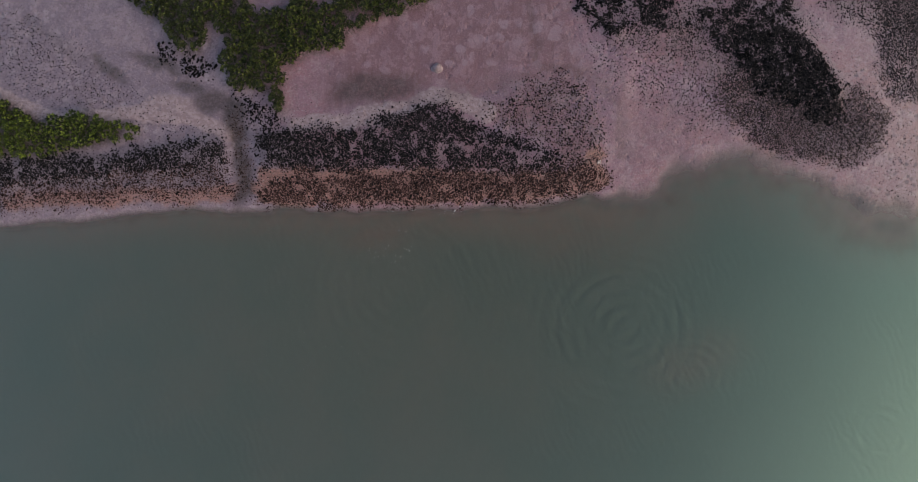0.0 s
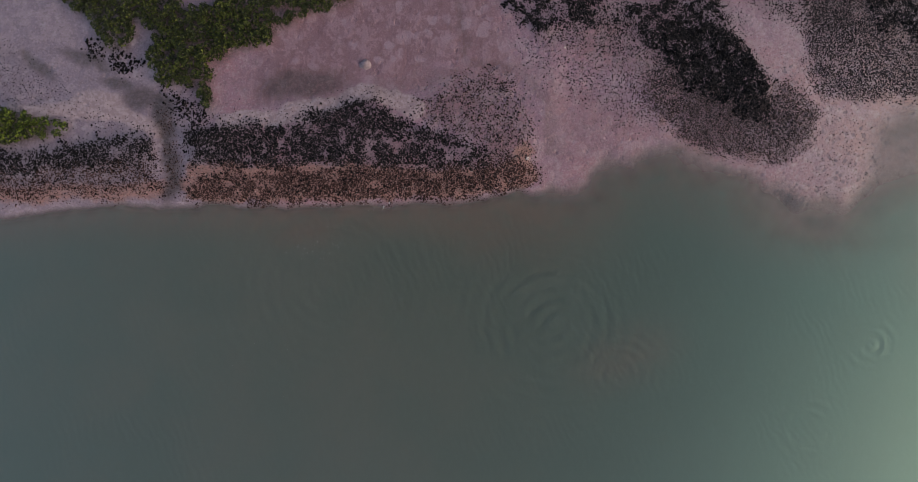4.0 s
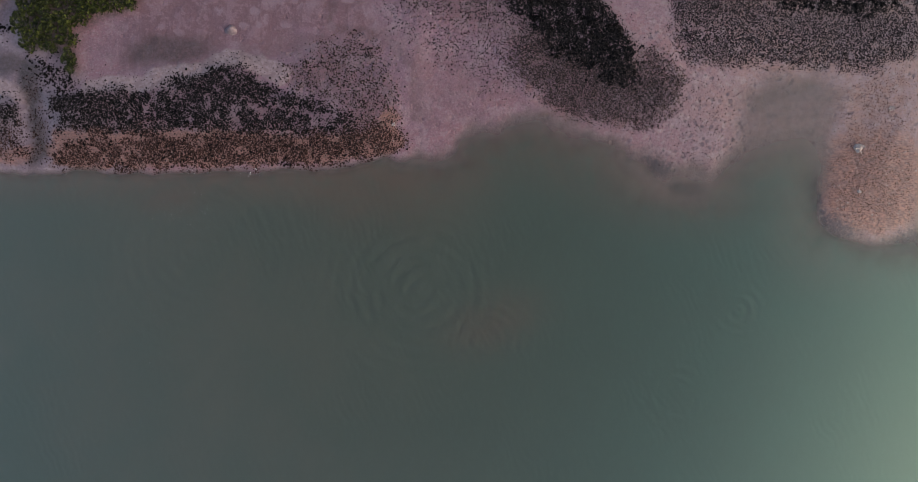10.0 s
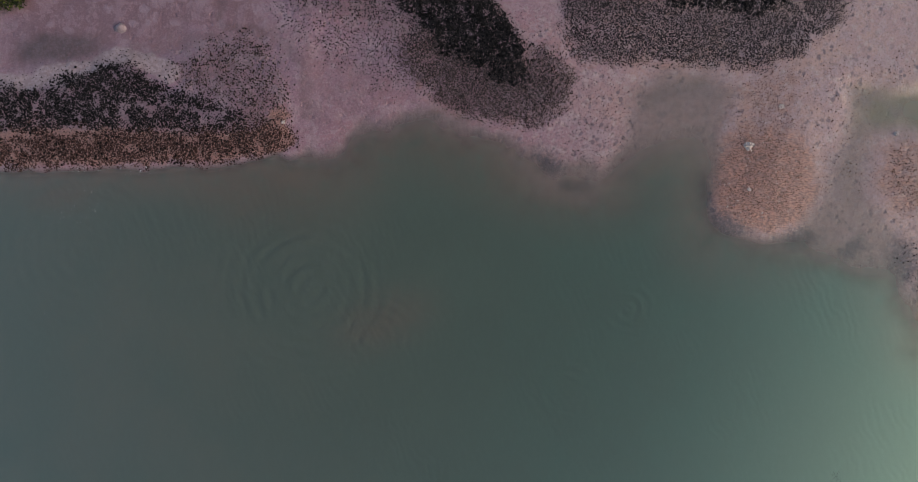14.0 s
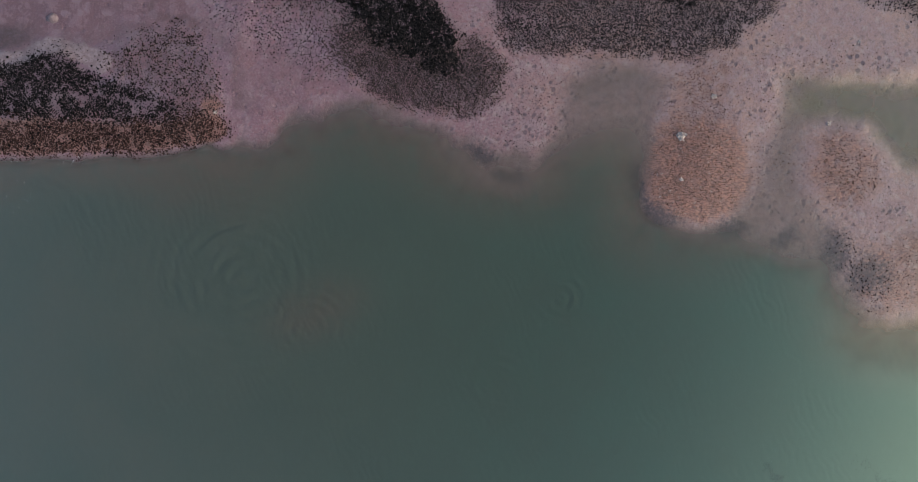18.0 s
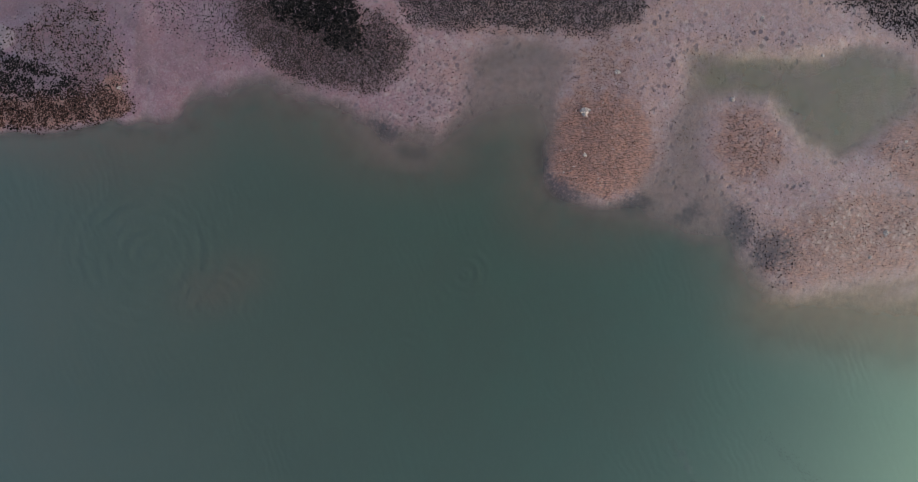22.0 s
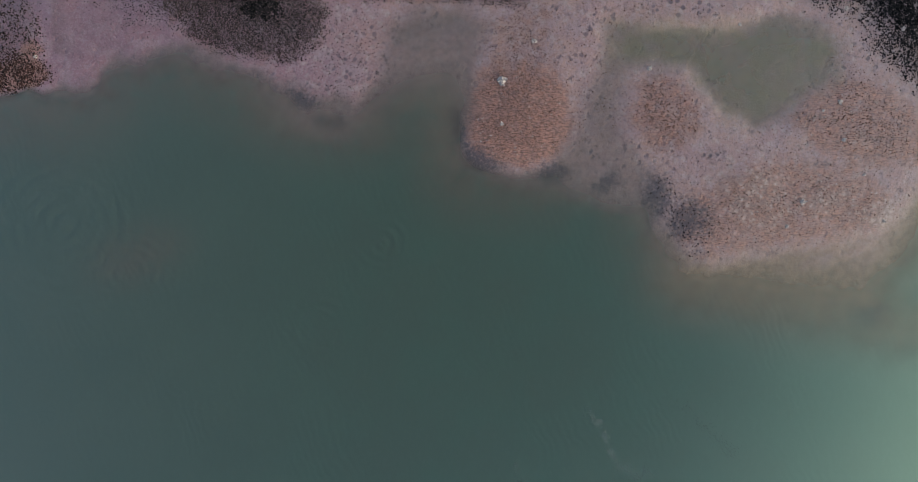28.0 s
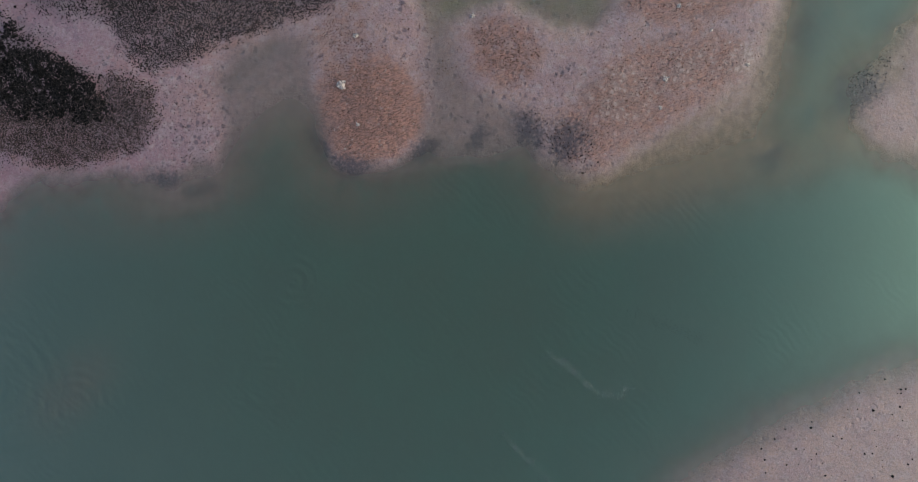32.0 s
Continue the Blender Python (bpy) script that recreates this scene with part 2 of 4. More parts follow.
# dark weed on the bed under shallow water, and pools left on the mud: middle, half axes, turn
WEED = [(41.3, 3.8, 2.2, 1.0, -20), (44.6, 1.6, 2.0, 0.9, -8), (57.4, 0.9, 1.2, 2.6, 0), (59.9, -2.4, 2.6, 1.2, -28),
        (67.5, -3.9, 1.5, 1.0, 0), (72.8, -4.9, 1.9, 1.1, 15), (78.2, -6.0, 2.0, 2.3, 20), (81.4, -8.5, 2.2, 2.4, 30),
        (67.7, -3.6, 1.7, 1.2, -10), (100.2, -17.9, 2.8, 0.7, 5), (99.7, -18.6, 2.0, 1.0, 10), (110.4, -15.6, 3.6, 2.2, 10),
        (109.4, -8.0, 2.2, 3.6, -30), (115.9, -8.8, 3.0, 2.4, 0), (105.3, -16.1, 0.9, 1.8, -40), (72.8, -4.5, 1.2, 0.8, 0)]
STREAKS = [(94.2, 1.8, 3.2, 0.6, 5), (100.8, -0.1, 4.0, 0.5, -4), (88.5, -1.3, 2.4, 0.5, -8), (99.0, -1.7, 3.4, 0.45, 3),
        (94.8, -2.4, 3.0, 0.5, -6), (83.3, -1.7, 2.0, 0.8, 0), (85.8, -4.0, 2.4, 0.4, 8), (103.2, 1.2, 2.5, 0.4, -10),
        (90.0, -11.5, 2.6, 0.6, 8), (82.4, -12.1, 1.8, 0.7, 10)]
PALE = [(87.9, -6.4, 4.6, 4.0, 0), (100.8, -7.9, 3.0, 2.2, 0), (94.8, -6.4, 4.0, 2.0, 10), (97.8, -0.0, 2.4, 1.2, 0),
        (-29.1, 14.0, 4.0, 1.5, -10)]
BARE = [(0.8, 9.6, 2.2, 0.6, -4), (5.4, 9.3, 2.4, 0.45, -8), (-1.9, 8.7, 0.6, 1.5, 0), (-7.0, 7.2, 3.4, 0.5, 0),
        (-18.9, 6.7, 2.2, 0.7, 0), (-13.5, 6.6, 3.0, 0.5, 4)]
POOLS = [(-8.7, 15.5, 5.0, 1.8, 6), (-25.2, 14.2, 2.4, 1.2, -10), (-35.8, 17.6, 2.6, 0.9, -35), (-27.3, 15.8, 2.2, 0.7, -15),
         (-30.9, 18.2, 3.0, 0.8, -20)]


def plan(x, y):
    """Height of the ground and what covers it, over arrays of places."""
    east = ramp(x, 12, 19)
    wx, wy = warped(x, y, 0.6 + 0.6 * east, 6.0)
    wx, wy = warped(wx, wy, 0.3 + 0.3 * east, 1.7)
    bank = inside(wx, wy, BANK) - 1.1 * ramp(x, 22, 36)
    low = ramp(x, 40, 60)
    rise = 0.11 - 0.08 * east - 0.008 * low
    up = np.minimum(bank * rise, (0.42 + 0.1 * ramp(bank, 5, 25)) * (1 - 0.55 * low))
    up = np.minimum(up, 0.5 - 0.44 * ramp(x, 80, 92))
    out = np.maximum(-bank, 0)
    down = out * (0.40 - 0.34 * east) + out * out * (0.02 - 0.006 * east)
    down = down * (1 - 0.2 * ramp(x, 72, 84))
    h = np.where(bank > 0, up, -np.minimum(down, 2.6))
    shelf = inside(wx, wy, SHELF)
    h = np.maximum(h, np.where(shelf > 0, np.minimum(0.045 * shelf - 0.32, -0.12), 0.13 * shelf - 0.32))
    spit = inside(wx, wy, EAST_SPIT)
    h = np.maximum(h, np.where(spit > 0, np.minimum(spit * 0.03, 0.2), spit * 0.03 - 0.012 * spit * spit))
    shoal = inside(wx, wy, SHOAL)
    h = np.maximum(h, np.minimum(shoal * 0.06 - 0.30, -0.05 + 0.003 * np.maximum(shoal, 0)))
    h = np.minimum(h, 0.9)
    apron = inside(wx, wy, APRON)
    h = np.maximum(h, np.where(apron > 0, np.minimum(0.035 * apron - 0.36, -0.09), 0.10 * apron - 0.36))
    for o, lo, hi, deep in ((POND, -2.0, 1.6, 0.21), (INLET, -4.2, 5.0, 0.17 + 0.45 * ramp(-y, -8.5, 0.0)), (GUT, -4.5, 4.0, 0.15), (CHANNEL, -4.5, 2.5, 0.48)):
        m = ramp(inside(wx, wy, o), lo, hi)
        h = h * (1 - m) - deep * m
    h = np.maximum(h, -2.6)
    f = {"crest": np.zeros(x.shape), "fringe": np.zeros(x.shape), "hash": np.zeros(x.shape)}
    qx, qy = warped(x, y, 0.7, 2.0)
    for o in (WEST_CREST, MIDDLE_CREST, BLACK_CREST, CENTRE_CREST, EAST_CREST):
        f["crest"] = np.maximum(f["crest"], ramp(inside(qx, qy, o), -0.6, 0.9))
    for o in (WEST_BED, MIDDLE_BED, MIDDLE_FRINGE, BLACK_FRINGE, CENTRE_BED, EAST_BED, GREY_PATCH):
        f["fringe"] = np.maximum(f["fringe"], ramp(inside(qx, qy, o), -0.8, 1.8))
    for o, much in ((SHELL_SPIT, 0.42 + 0.55 * ramp(-y, -9.0, -3.5)), (SHELL_ISLE, 0.62), (SHELL_FLAT, 0.62), (SHELL_EAST, 0.66)):
        f["hash"] = np.maximum(f["hash"], much * ramp(inside(qx, qy, o), -2.6, 1.3))
    f["shrub"] = np.maximum(inside(qx, qy, SHRUBS_WEST), inside(qx, qy, SHRUBS_NORTH))
    for o in CLEARINGS:
        f["shrub"] = f["shrub"] - 4.0 * blob(qx, qy, *o)
    drift = np.minimum(along(qx, qy, DRIFTS[0]), along(qx, qy, DRIFTS[1]))
    f["sand"] = 1 - ramp(drift, 0.2, 1.5)
    for o in PALE:
        f["sand"] = np.maximum(f["sand"], 0.85 * blob(qx, qy, *o))
    f["creek"] = np.zeros(x.shape)
    for line, half, wet in CREEKS:
        wide = half * (0.5 + ripple(x, y, 2.5, 61))
        f["creek"] = np.maximum(f["creek"], wet * (1 - ramp(along(qx, qy, line), wide * 0.2, wide * 1.3)))
    f["rust"] = np.zeros(x.shape)
    for line, much in zip(RUST, (0.85, 0.4, 0.4, 0.7)):
        f["rust"] = np.maximum(f["rust"], much * (1 - ramp(along(qx, qy, line), 0.3, 1.8)))
    f["rust"] = np.maximum(f["rust"], 0.9 * ramp(inside(qx, qy, MIDDLE_FOOT), -0.5, 0.8))
    f["weed"], f["pool"] = np.zeros(x.shape), np.zeros(x.shape)
    for cx, cy, rx, ry, turn in WEED:
        f["weed"] = np.maximum(f["weed"], blob(qx, qy, cx, cy, 1.4 * rx, 1.4 * ry, turn))
    for o in STREAKS:
        f["weed"] = np.maximum(f["weed"], 0.55 * blob(qx, qy, *o))
    for o in POOLS:
        f["pool"] = np.maximum(f["pool"], np.minimum(1.0, 1.7 * blob(qx, qy, *o)))
    land = ramp(h, -0.2, 0.15)
    h = h + land * (0.10 * f["fringe"] + 0.20 * f["crest"] + 0.10 * f["sand"] - 0.05 * f["creek"] - 0.04 * f["pool"])
    h = h + 0.06 * f["hash"] + 0.15 * ramp(f["shrub"], -1, 1.5)
    h = h + (ripple(x, y, 7.0, 31) - 0.5) * 0.12 * ramp(h, -0.8, 0.2) * (1 - 0.8 * ramp(shoal, -6, 0)) + (ripple(x, y, 0.9, 33, 2) - 0.5) * (0.05 - 0.025 * ramp(x, 35, 60))
    f["pond"] = ramp(inside(qx, qy, POND), -1.6, 1.6)
    h = np.where(f["pond"] > 0, np.minimum(h, 0.35 - 0.53 * f["pond"]), h)
    f["spit"], f["apron"] = ramp(spit, -3, 2), ramp(apron, -5, 3)
    f["bank"], f["shoal"] = bank, ramp(shoal, -2, 4)
    return h, f


# ---- materials ----
def nodes_of(name):
    m = bpy.data.materials.new(name)
    m.use_nodes = True
    t = m.node_tree
    return m, t, t.nodes, t.links, t.nodes["Principled BSDF"]


def mixed(t, fac, a, b, how="MIX"):
    n = t.nodes.new("ShaderNodeMix")
    n.data_type, n.blend_type = "RGBA", how
    for sock, v in ((n.inputs["Factor"], fac), (n.inputs["A"], a), (n.inputs["B"], b)):
        if isinstance(v, (int, float)):
            sock.default_value = v
        elif isinstance(v, tuple):
            sock.default_value = (*v, 1)
        else:
            t.links.new(v, sock)
    return n.outputs["Result"]


def speck(t, size, detail=4.0, rough=0.6, squeeze=None):
    """Noise whose features are about size metres."""
    n = t.nodes.new("ShaderNodeTexNoise")
    g = t.nodes.new("ShaderNodeNewGeometry")
    if squeeze:
        k = t.nodes.new("ShaderNodeVectorMath")
        k.operation = "MULTIPLY"
        k.inputs[1].default_value = squeeze
        t.links.new(g.outputs["Position"], k.inputs[0])
        t.links.new(k.outputs[0], n.inputs["Vector"])
    else:
        t.links.new(g.outputs["Position"], n.inputs["Vector"])
    n.inputs["Scale"].default_value, n.inputs["Detail"].default_value, n.inputs["Roughness"].default_value = 1 / size, detail, rough
    return n.outputs["Fac"]


def banded(t, v, lo, hi, a=0.0, b=1.0):
    n = t.nodes.new("ShaderNodeMapRange")
    n.interpolation_type = "SMOOTHSTEP"
    t.links.new(v, n.inputs["Value"])
    for k, w in (("From Min", lo), ("From Max", hi), ("To Min", a), ("To Max", b)):
        n.inputs[k].default_value = w
    return n.outputs["Result"]


def maths(t, how, a, b=0.0):
    n = t.nodes.new("ShaderNodeMath")
    n.operation = how
    for sock, v in zip(n.inputs, (a, b)):
        if isinstance(v, (int, float)):
            sock.default_value = v
        else:
            t.links.new(v, sock)
    return n.outputs[0]


def bumped(t, height, strength, distance):
    n = t.nodes.new("ShaderNodeBump")
    n.inputs["Strength"].default_value, n.inputs["Distance"].default_value = strength, distance
    t.links.new(height, n.inputs["Height"])
    return n.outputs["Normal"]


def cells(t, size, what="Distance", metric="F1", stir=0.9):
    n = t.nodes.new("ShaderNodeTexVoronoi")
    n.feature = metric
    g = t.nodes.new("ShaderNodeNewGeometry")
    n.inputs["Scale"].default_value = 1 / size
    w = t.nodes.new("ShaderNodeVectorMath")
    w.operation = "ADD"
    t.links.new(g.outputs["Position"], w.inputs[0])
    z = t.nodes.new("ShaderNodeTexNoise")
    z.inputs["Scale"].default_value = 1.2 / size
    t.links.new(g.outputs["Position"], z.inputs["Vector"])
    k = t.nodes.new("ShaderNodeVectorMath")
    k.operation = "SCALE"
    k.inputs["Scale"].default_value = stir * size
    t.links.new(z.outputs["Color"], k.inputs[0])
    t.links.new(k.outputs[0], w.inputs[1])
    t.links.new(w.outputs[0], n.inputs["Vector"])
    return n.outputs[what]


WATER_GLOSS, MUD_GLOSS = 0.7, 0.34


def slant_gloss(t, base, much):
    """How much a surface mirrors: base when seen straight on, boosted at a slant to brighten the view's edges."""
    w = t.nodes.new("ShaderNodeLayerWeight")
    w.inputs["Blend"].default_value = 0.5
    return maths(t, "ADD", maths(t, "MULTIPLY", w.outputs["Facing"], much), base)


def ground_material():
    m, t, n, l, p = nodes_of("tidal_mud")
    a = n.new("ShaderNodeAttribute")
    a.attribute_name = "cover"
    s = n.new("ShaderNodeSeparateColor")
    l.new(a.outputs["Color"], s.inputs[0])
    shell, sand, wet, weed = s.outputs[0], s.outputs[1], s.outputs[2], a.outputs["Alpha"]
    b_ = n.new("ShaderNodeAttribute")
    b_.attribute_name = "tone"
    s2 = n.new("ShaderNodeSeparateColor")
    l.new(b_.outputs["Color"], s2.inputs[0])
    east, flat, grit = s2.outputs[0], s2.outputs[1], s2.outputs[2]
    lilac = mixed(t, banded(t, speck(t, 6.0), 0.38, 0.62), (0.325, 0.190, 0.236), (0.376, 0.188, 0.212))
    tan = mixed(t, banded(t, speck(t, 4.0), 0.35, 0.65), (0.480, 0.306, 0.262), (0.425, 0.268, 0.262))
    mud = mixed(t, east, lilac, tan)
    b4 = n.new("ShaderNodeAttribute")
    b4.attribute_name = "pock"
    s4 = n.new("ShaderNodeSeparateColor")
    l.new(b4.outputs["Color"], s4.inputs[0])
    flakes = banded(t, cells(t, 0.85), 0.20, 0.42, 1.0, 0.0)
    flakes = maths(t, "MULTIPLY", flakes, banded(t, speck(t, 3.0, 4), 0.42, 0.6, 0.1, 1.0))
    grey = mixed(t, flakes, (0.262, 0.200, 0.238), (0.40, 0.33, 0.36))
    mud = mixed(t, s4.outputs[1], mud, grey)
    mud = mixed(t, banded(t, speck(t, 1.5, 7, 0.62), 0.50, 0.57, 0, 0.42), mud, (0.43, 0.325, 0.35))
    mud = mixed(t, banded(t, speck(t, 0.8, 6, 0.75), 0.53, 0.68, 0, 0.6), mud, (0.18, 0.128, 0.13))
    pits = banded(t, cells(t, 0.8), 0.16, 0.40, 1.0, 0.0)
    pits = maths(t, "MULTIPLY", pits, banded(t, speck(t, 3.5, 3), 0.45, 0.62))
    mud = mixed(t, maths(t, "MULTIPLY", pits, maths(t, "MULTIPLY", flat, 0.9)), mud, (0.150, 0.102, 0.118))
    lumps = banded(t, cells(t, 0.95), 0.05, 0.45, 1.0, 0.0)
    mud = mixed(t, maths(t, "MULTIPLY", lumps, maths(t, "MULTIPLY", flat, 0.6)), mud, (0.50, 0.40, 0.38))
    b3 = n.new("ShaderNodeAttribute")
    b3.attribute_name = "film"
    s3 = n.new("ShaderNodeSeparateColor")
    l.new(b3.outputs["Color"], s3.inputs[0])
    cobble = b3.outputs["Alpha"]
    rills = banded(t, cells(t, 2.6, "Distance", "DISTANCE_TO_EDGE"), 0.0, 0.10, 1.0, 0.0)
    slick = n.new("ShaderNodeMath")
    slick.operation = "SUBTRACT"
    slick.inputs[0].default_value = 0.2
    l.new(maths(t, "MULTIPLY", flat, 0.2), slick.inputs[1])
    mud = mixed(t, maths(t, "MULTIPLY", rills, slick.outputs[0]), mud, (0.21, 0.15, 0.155))
    soaked = mixed(t, banded(t, speck(t, 1.1, 6, 0.6), 0.48, 0.54), (0.228, 0.122, 0.138), (0.305, 0.182, 0.205))
    soaked = mixed(t, banded(t, speck(t, 0.5, 5, 0.6, (1.0, 0.22, 1.0)), 0.50, 0.66, 0, 0.55), soaked, (0.17, 0.085, 0.09))
    dome = banded(t, cells(t, 1.5), 0.30, 0.42, 0.85, 0.0)
    soaked = mixed(t, maths(t, "MULTIPLY", dome, banded(t, speck(t, 4.0, 2), 0.40, 0.55)), soaked, (0.36, 0.245, 0.275))
    mud = mixed(t, b_.outputs["Alpha"], mud, soaked)
    dry = maths(t, "SUBTRACT", 1.0, maths(t, "MULTIPLY", b_.outputs["Alpha"], 0.75))
    mud = mixed(t, maths(t, "MULTIPLY", dry, banded(t, speck(t, 0.22, 5, 0.8), 0.50, 0.64, 0, 0.6)), mud, (0.48, 0.365, 0.39))
    mud = mixed(t, maths(t, "MULTIPLY", dry, banded(t, speck(t, 0.27, 5, 0.8), 0.52, 0.64, 0, 0.6)), mud, (0.15, 0.102, 0.108))
    sandy = mixed(t, banded(t, speck(t, 0.35, 5), 0.4, 0.6), (0.51, 0.385, 0.35), (0.38, 0.272, 0.245))
    sandy = mixed(t, east, mixed(t, banded(t, speck(t, 0.35, 5), 0.4, 0.6), (0.47, 0.35, 0.35), (0.35, 0.246, 0.25)), sandy)
    rusty = mixed(t, banded(t, speck(t, 0.8, 5), 0.42, 0.6), (0.51, 0.252, 0.188), (0.42, 0.228, 0.185))
    rusty = mixed(t, east, (0.44, 0.218, 0.178), rusty)
    hashy = mixed(t, banded(t, speck(t, 0.16, 5, 0.75, (0.45, 1.3, 1.0)), 0.44, 0.58, 0, 0.9), rusty, (0.21, 0.122, 0.10))
    hashy = mixed(t, banded(t, speck(t, 0.33, 5, 0.7), 0.60, 0.68), hashy, (0.54, 0.44, 0.39))
    patchy = banded(t, maths(t, "ADD", sand, maths(t, "MULTIPLY", speck(t, 0.8, 5), 0.9)), 0.7, 1.15)
    c = mixed(t, patchy, mud, sandy)
    c = mixed(t, banded(t, maths(t, "ADD", shell, maths(t, "MULTIPLY", speck(t, 1.2, 6, 0.7), 1.0)), 0.75, 1.25), c, hashy)
    knobs = banded(t, cells(t, 0.7), 0.16, 0.44, 1.0, 0.0)
    seams = banded(t, cells(t, 0.7, "Distance", "DISTANCE_TO_EDGE"), 0.02, 0.12, 1.0, 0.0)
    c = mixed(t, maths(t, "MULTIPLY", knobs, maths(t, "MULTIPLY", cobble, 0.5)), c, (0.60, 0.48, 0.42))
    c = mixed(t, maths(t, "MULTIPLY", seams, maths(t, "MULTIPLY", cobble, 0.5)), c, (0.24, 0.155, 0.13))
    holes = banded(t, cells(t, 0.95, "Distance", "F1", 0.35), 0.20, 0.30, 1.0, 0.0)
    c = mixed(t, maths(t, "MULTIPLY", holes, s4.outputs[0]), c, (0.175, 0.120, 0.140))
    # dark ground of the shell beds, and shade painted beneath the shrubs
    c = mixed(t, maths(t, "MULTIPLY", grit, banded(t, speck(t, 0.22, 6, 0.75), 0.40, 0.58, 0.15, 1.0)), c, (0.088, 0.060, 0.057))
    silty = mixed(t, banded(t, speck(t, 0.6, 6, 0.7), 0.42, 0.62), (0.25, 0.185, 0.175), (0.175, 0.130, 0.128))
    ochre = mixed(t, banded(t, speck(t, 0.9, 6, 0.7), 0.40, 0.62), (0.37, 0.262, 0.175), (0.26, 0.188, 0.125))
    silty = mixed(t, s3.outputs[2], silty, ochre)
    c = mixed(t, maths(t, "MULTIPLY", s3.outputs[1], 0.75), c, silty)
    c = mixed(t, maths(t, "MULTIPLY", s3.outputs[0], banded(t, speck(t, 2.5, 4), 0.3, 0.65, 0.2, 0.6)), c, (0.25, 0.235, 0.12))
    c = mixed(t, maths(t, "MULTIPLY", wet, banded(t, speck(t, 0.3, 6, 0.75), 0.38, 0.6, 0.7, 1.0)), c, (0.062, 0.042, 0.034))
    c = mixed(t, banded(t, maths(t, "ADD", weed, maths(t, "MULTIPLY", speck(t, 0.38, 6, 0.8), 2.3)), 1.35, 2.15, 0, 0.85), c, (0.075, 0.065, 0.08))
    l.new(c, p.inputs["Base Color"])
    l.new(banded(t, wet, 0, 1, 0.55, 0.45), p.inputs["Roughness"])
    l.new(bumped(t, maths(t, "ADD", speck(t, 0.3, 6, 0.65), maths(t, "ADD", maths(t, "MULTIPLY", speck(t, 1.1, 5, 0.65), 2.0), maths(t, "MULTIPLY", pits, -0.8))), 0.75, 0.09), p.inputs["Normal"])
    # gloss added over all the ground at a slant, to brighten the view's edges
    g = n.new("ShaderNodeBsdfGlossy")
    g.inputs["Roughness"].default_value = 0.5
    top = n.new("ShaderNodeMixShader")
    l.new(slant_gloss(t, 0.0, MUD_GLOSS), top.inputs[0])
    l.new(p.outputs[0], top.inputs[1])
    l.new(g.outputs[0], top.inputs[2])
    l.new(top.outputs[0], n["Material Output"].inputs["Surface"])
    return m


RINGS = [(-6.0, -5.0, 1.4, 13.0, 0.4), (24.0, -14.0, 1.1, 4.5, 0.6), (17.0, -9.0, 1.5, 9.0, 0.8), (49.8, -11.0, 1.1, 3.0, 0.9), (43.5, -19.5, 1.2, 3.5, 0.8)]


